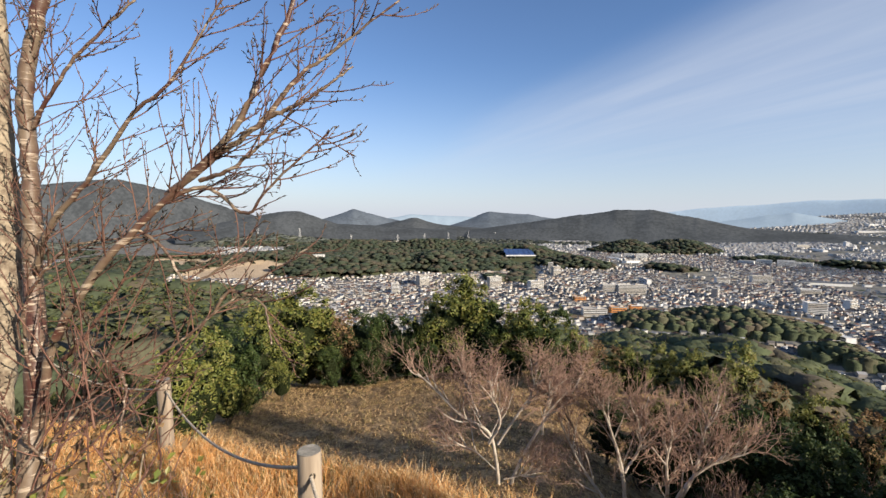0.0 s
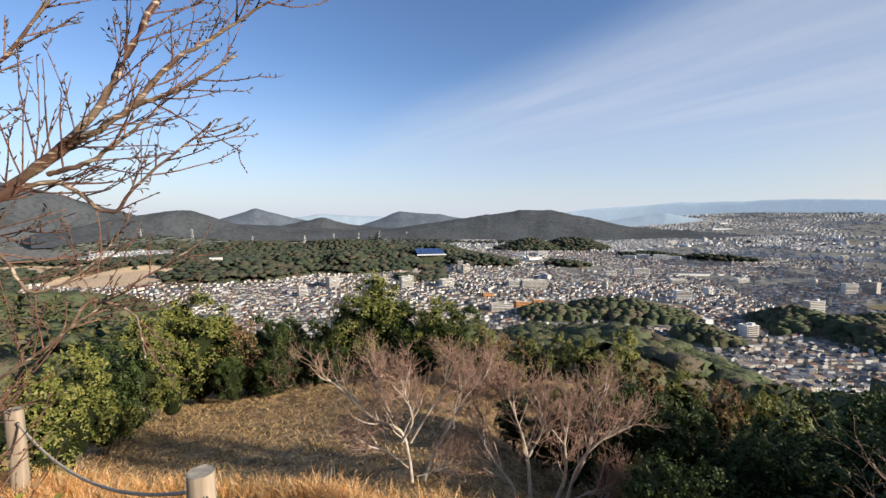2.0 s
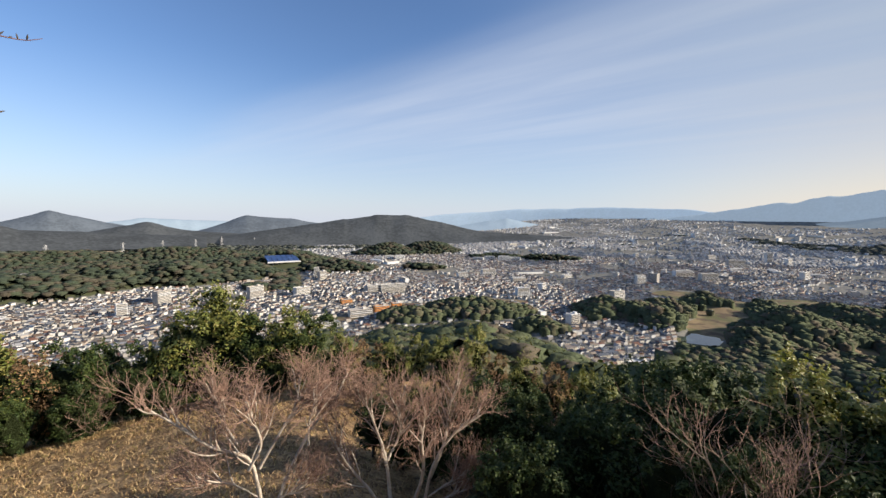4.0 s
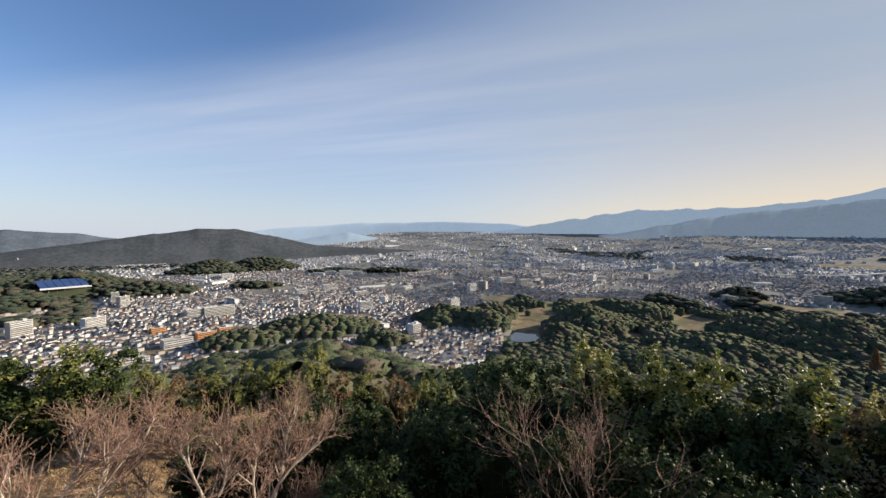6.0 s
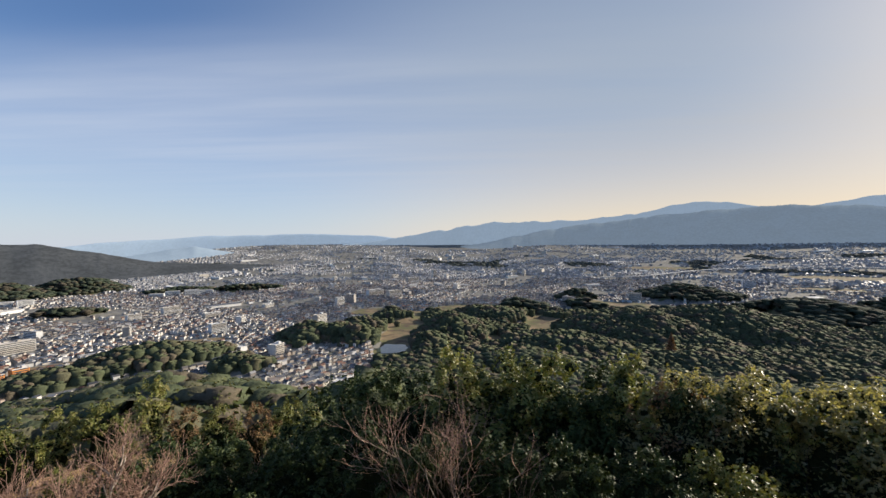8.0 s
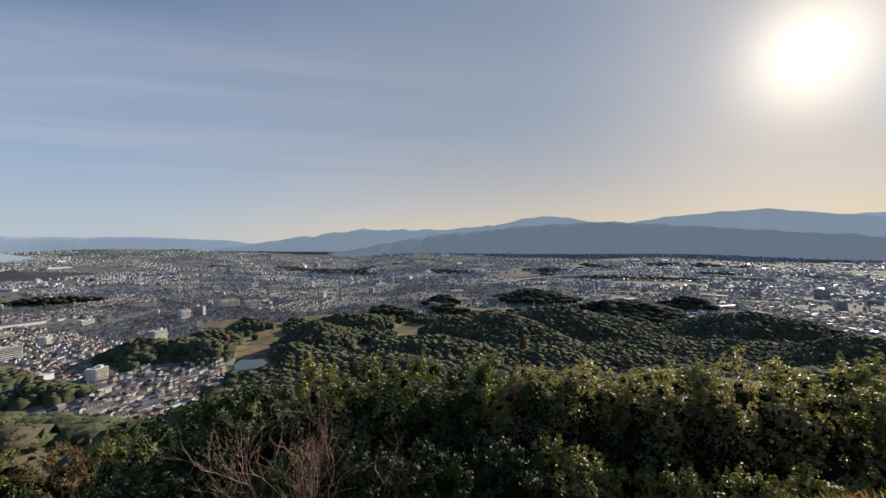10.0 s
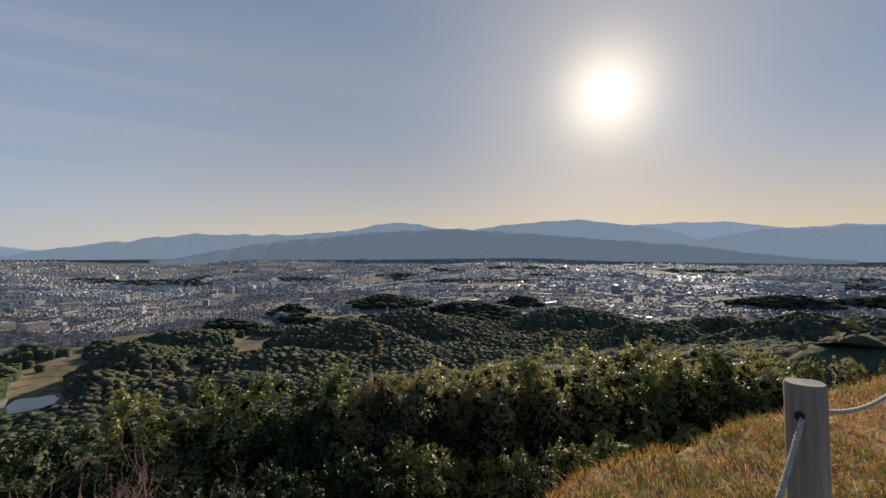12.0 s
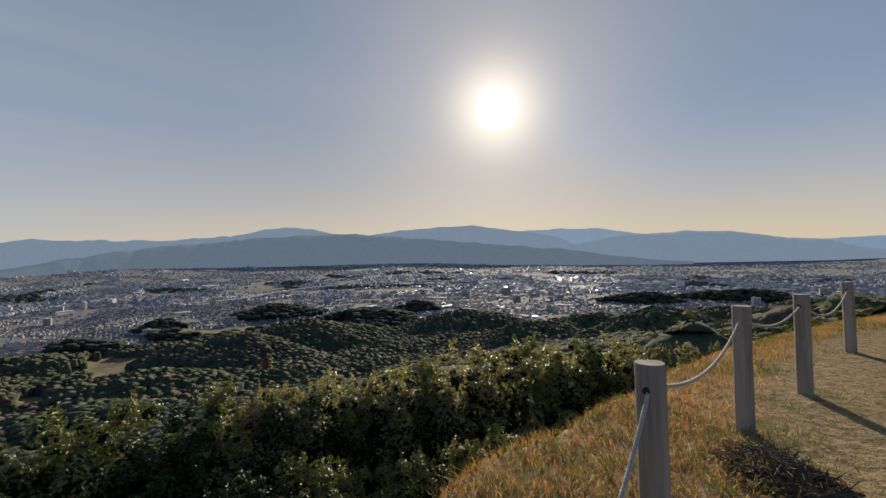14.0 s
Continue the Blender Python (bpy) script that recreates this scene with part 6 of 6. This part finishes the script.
def build_viaduct():
    ob = thing("viaduct", "long pale concrete road viaduct crossing the town", "bridge")
    marks = [(66, 1980), (71.3, 2060), (77, 2330), (84, 2500), (90, 2560), (97, 2550), (104, 2450)]
    line = glide([(*polar(a, r), 0.0) for a, r in marks], 70)
    high = np.array([ground_z(p[0], p[1]) for p in line]) + 13
    kern = np.hanning(15)
    line[:, 2] = np.convolve(np.pad(high, 7, mode="edge"), kern / kern.sum(), "valid")
    bm = bmesh.new()
    rows = []
    for k, p in enumerate(line):
        d = line[min(k + 1, 69)] - line[max(k - 1, 0)]
        side = np.array([-d[1], d[0], 0]) / np.hypot(d[0], d[1]) * 9
        rows.append([bm.verts.new(p + side * a + np.array([0, 0, b])) for a, b in ((-1, 0), (-1, 2.6), (1, 2.6), (1, 0))])
    for a, b in zip(rows, rows[1:]):
        for k in range(4):
            bm.faces.new((a[k], a[(k + 1) % 4], b[(k + 1) % 4], b[k]))
    part("deck", bm, CONCRETE, ob)
    for p in line[::2]:
        g = ground_z(p[0], p[1])
        bm = bmesh.new()
        box(bm, p[0] - 1.5, p[0] + 1.5, p[1] - 1.5, p[1] + 1.5, g - 3, p[2] + 0.2)
        part("pier", bm, CONCRETE, ob)


build_viaduct()


def build_cone_tree(az, r, top_el):
    rng = np.random.default_rng(91)
    x, y = polar(az, r)
    z = ground_z(x, y)
    high = 1.6 + r * math.tan(radians(top_el)) - z
    ob = thing("conifer", "tall russet cone-shaped conifer among evergreens", "tree", Matrix.Translation((x, y, z)))
    stem = Tubes()
    stem.add([np.array([0, 0, -0.5]), np.array([0, 0, high * 0.5]), np.array([0, 0, high * 0.98])], [0.5, 0.3, 0.05], 8)
    part("trunk", stem.mesh("trunk", BARK_DARK), None, ob)
    n = 3600
    h = rng.beta(1.0, 1.5, n)
    a = rng.random(n) * 6.283
    q = (1 - h) ** 0.8 * high * 0.24 * np.sqrt(rng.random(n)) * (1 + 0.25 * np.sin(a * 5 + h * 20))
    c = np.stack([np.cos(a) * q, np.sin(a) * q, high * (0.06 + 0.94 * h)], -1)
    part("crown", leaf_mesh("crown", c, rng.normal(size=(n, 3)) + np.array([0, 0, 0.6]), 0.9, RUSSET, rng), None, ob)["kind"] = "stuff"


RUSSET = scattered("russet needles", [(0.2, 0.115, 0.07), (0.26, 0.15, 0.09), (0.15, 0.09, 0.06)], 0.85, clear=0.2)
build_cone_tree(73.8, 720, -10.55)


def build_heap():
    rng = np.random.default_rng(9)
    x, y = 2.45, -2.36
    ob = thing("brush_heap", "low heap of cut dark twigs and dead leaves beside the path", "brush", Matrix.Translation((x, y, ground_z(x, y))))
    t = Tubes()
    for k in range(420):
        a, r = rng.random() * 6.28, 0.33 * math.sqrt(rng.random())
        p = np.array([r * math.cos(a) * 1.3, r * math.sin(a) * 0.7, 0.16 * (1 - r / 0.45) * rng.random() + 0.02])
        d = unit(rng.normal(size=3) * np.array([1, 1, 0.35])) * rng.uniform(0.06, 0.2)
        t.add([p - d / 2, p + d * 0.1 + rng.normal(size=3) * 0.01, p + d / 2], [0.004, 0.0035, 0.002], 4)
    part("twig_mass", t.mesh("twig_mass", BARK_DARK), None, ob)["kind"] = "stuff"
    n = 420
    a, r = rng.random(n) * 6.28, 0.45 * np.sqrt(rng.random(n))
    c = np.stack([r * np.cos(a) * 1.3, r * np.sin(a) * 0.7, 0.1 * (1 - r / 0.5) * rng.random(n) + 0.01], -1)
    part("dead_leaves", leaf_mesh("dead_leaves", c, rng.normal(size=(n, 3)) + np.array([0, 0, 1.0]), 0.03, SCRUB, rng), None, ob)["kind"] = "stuff"


build_heap()
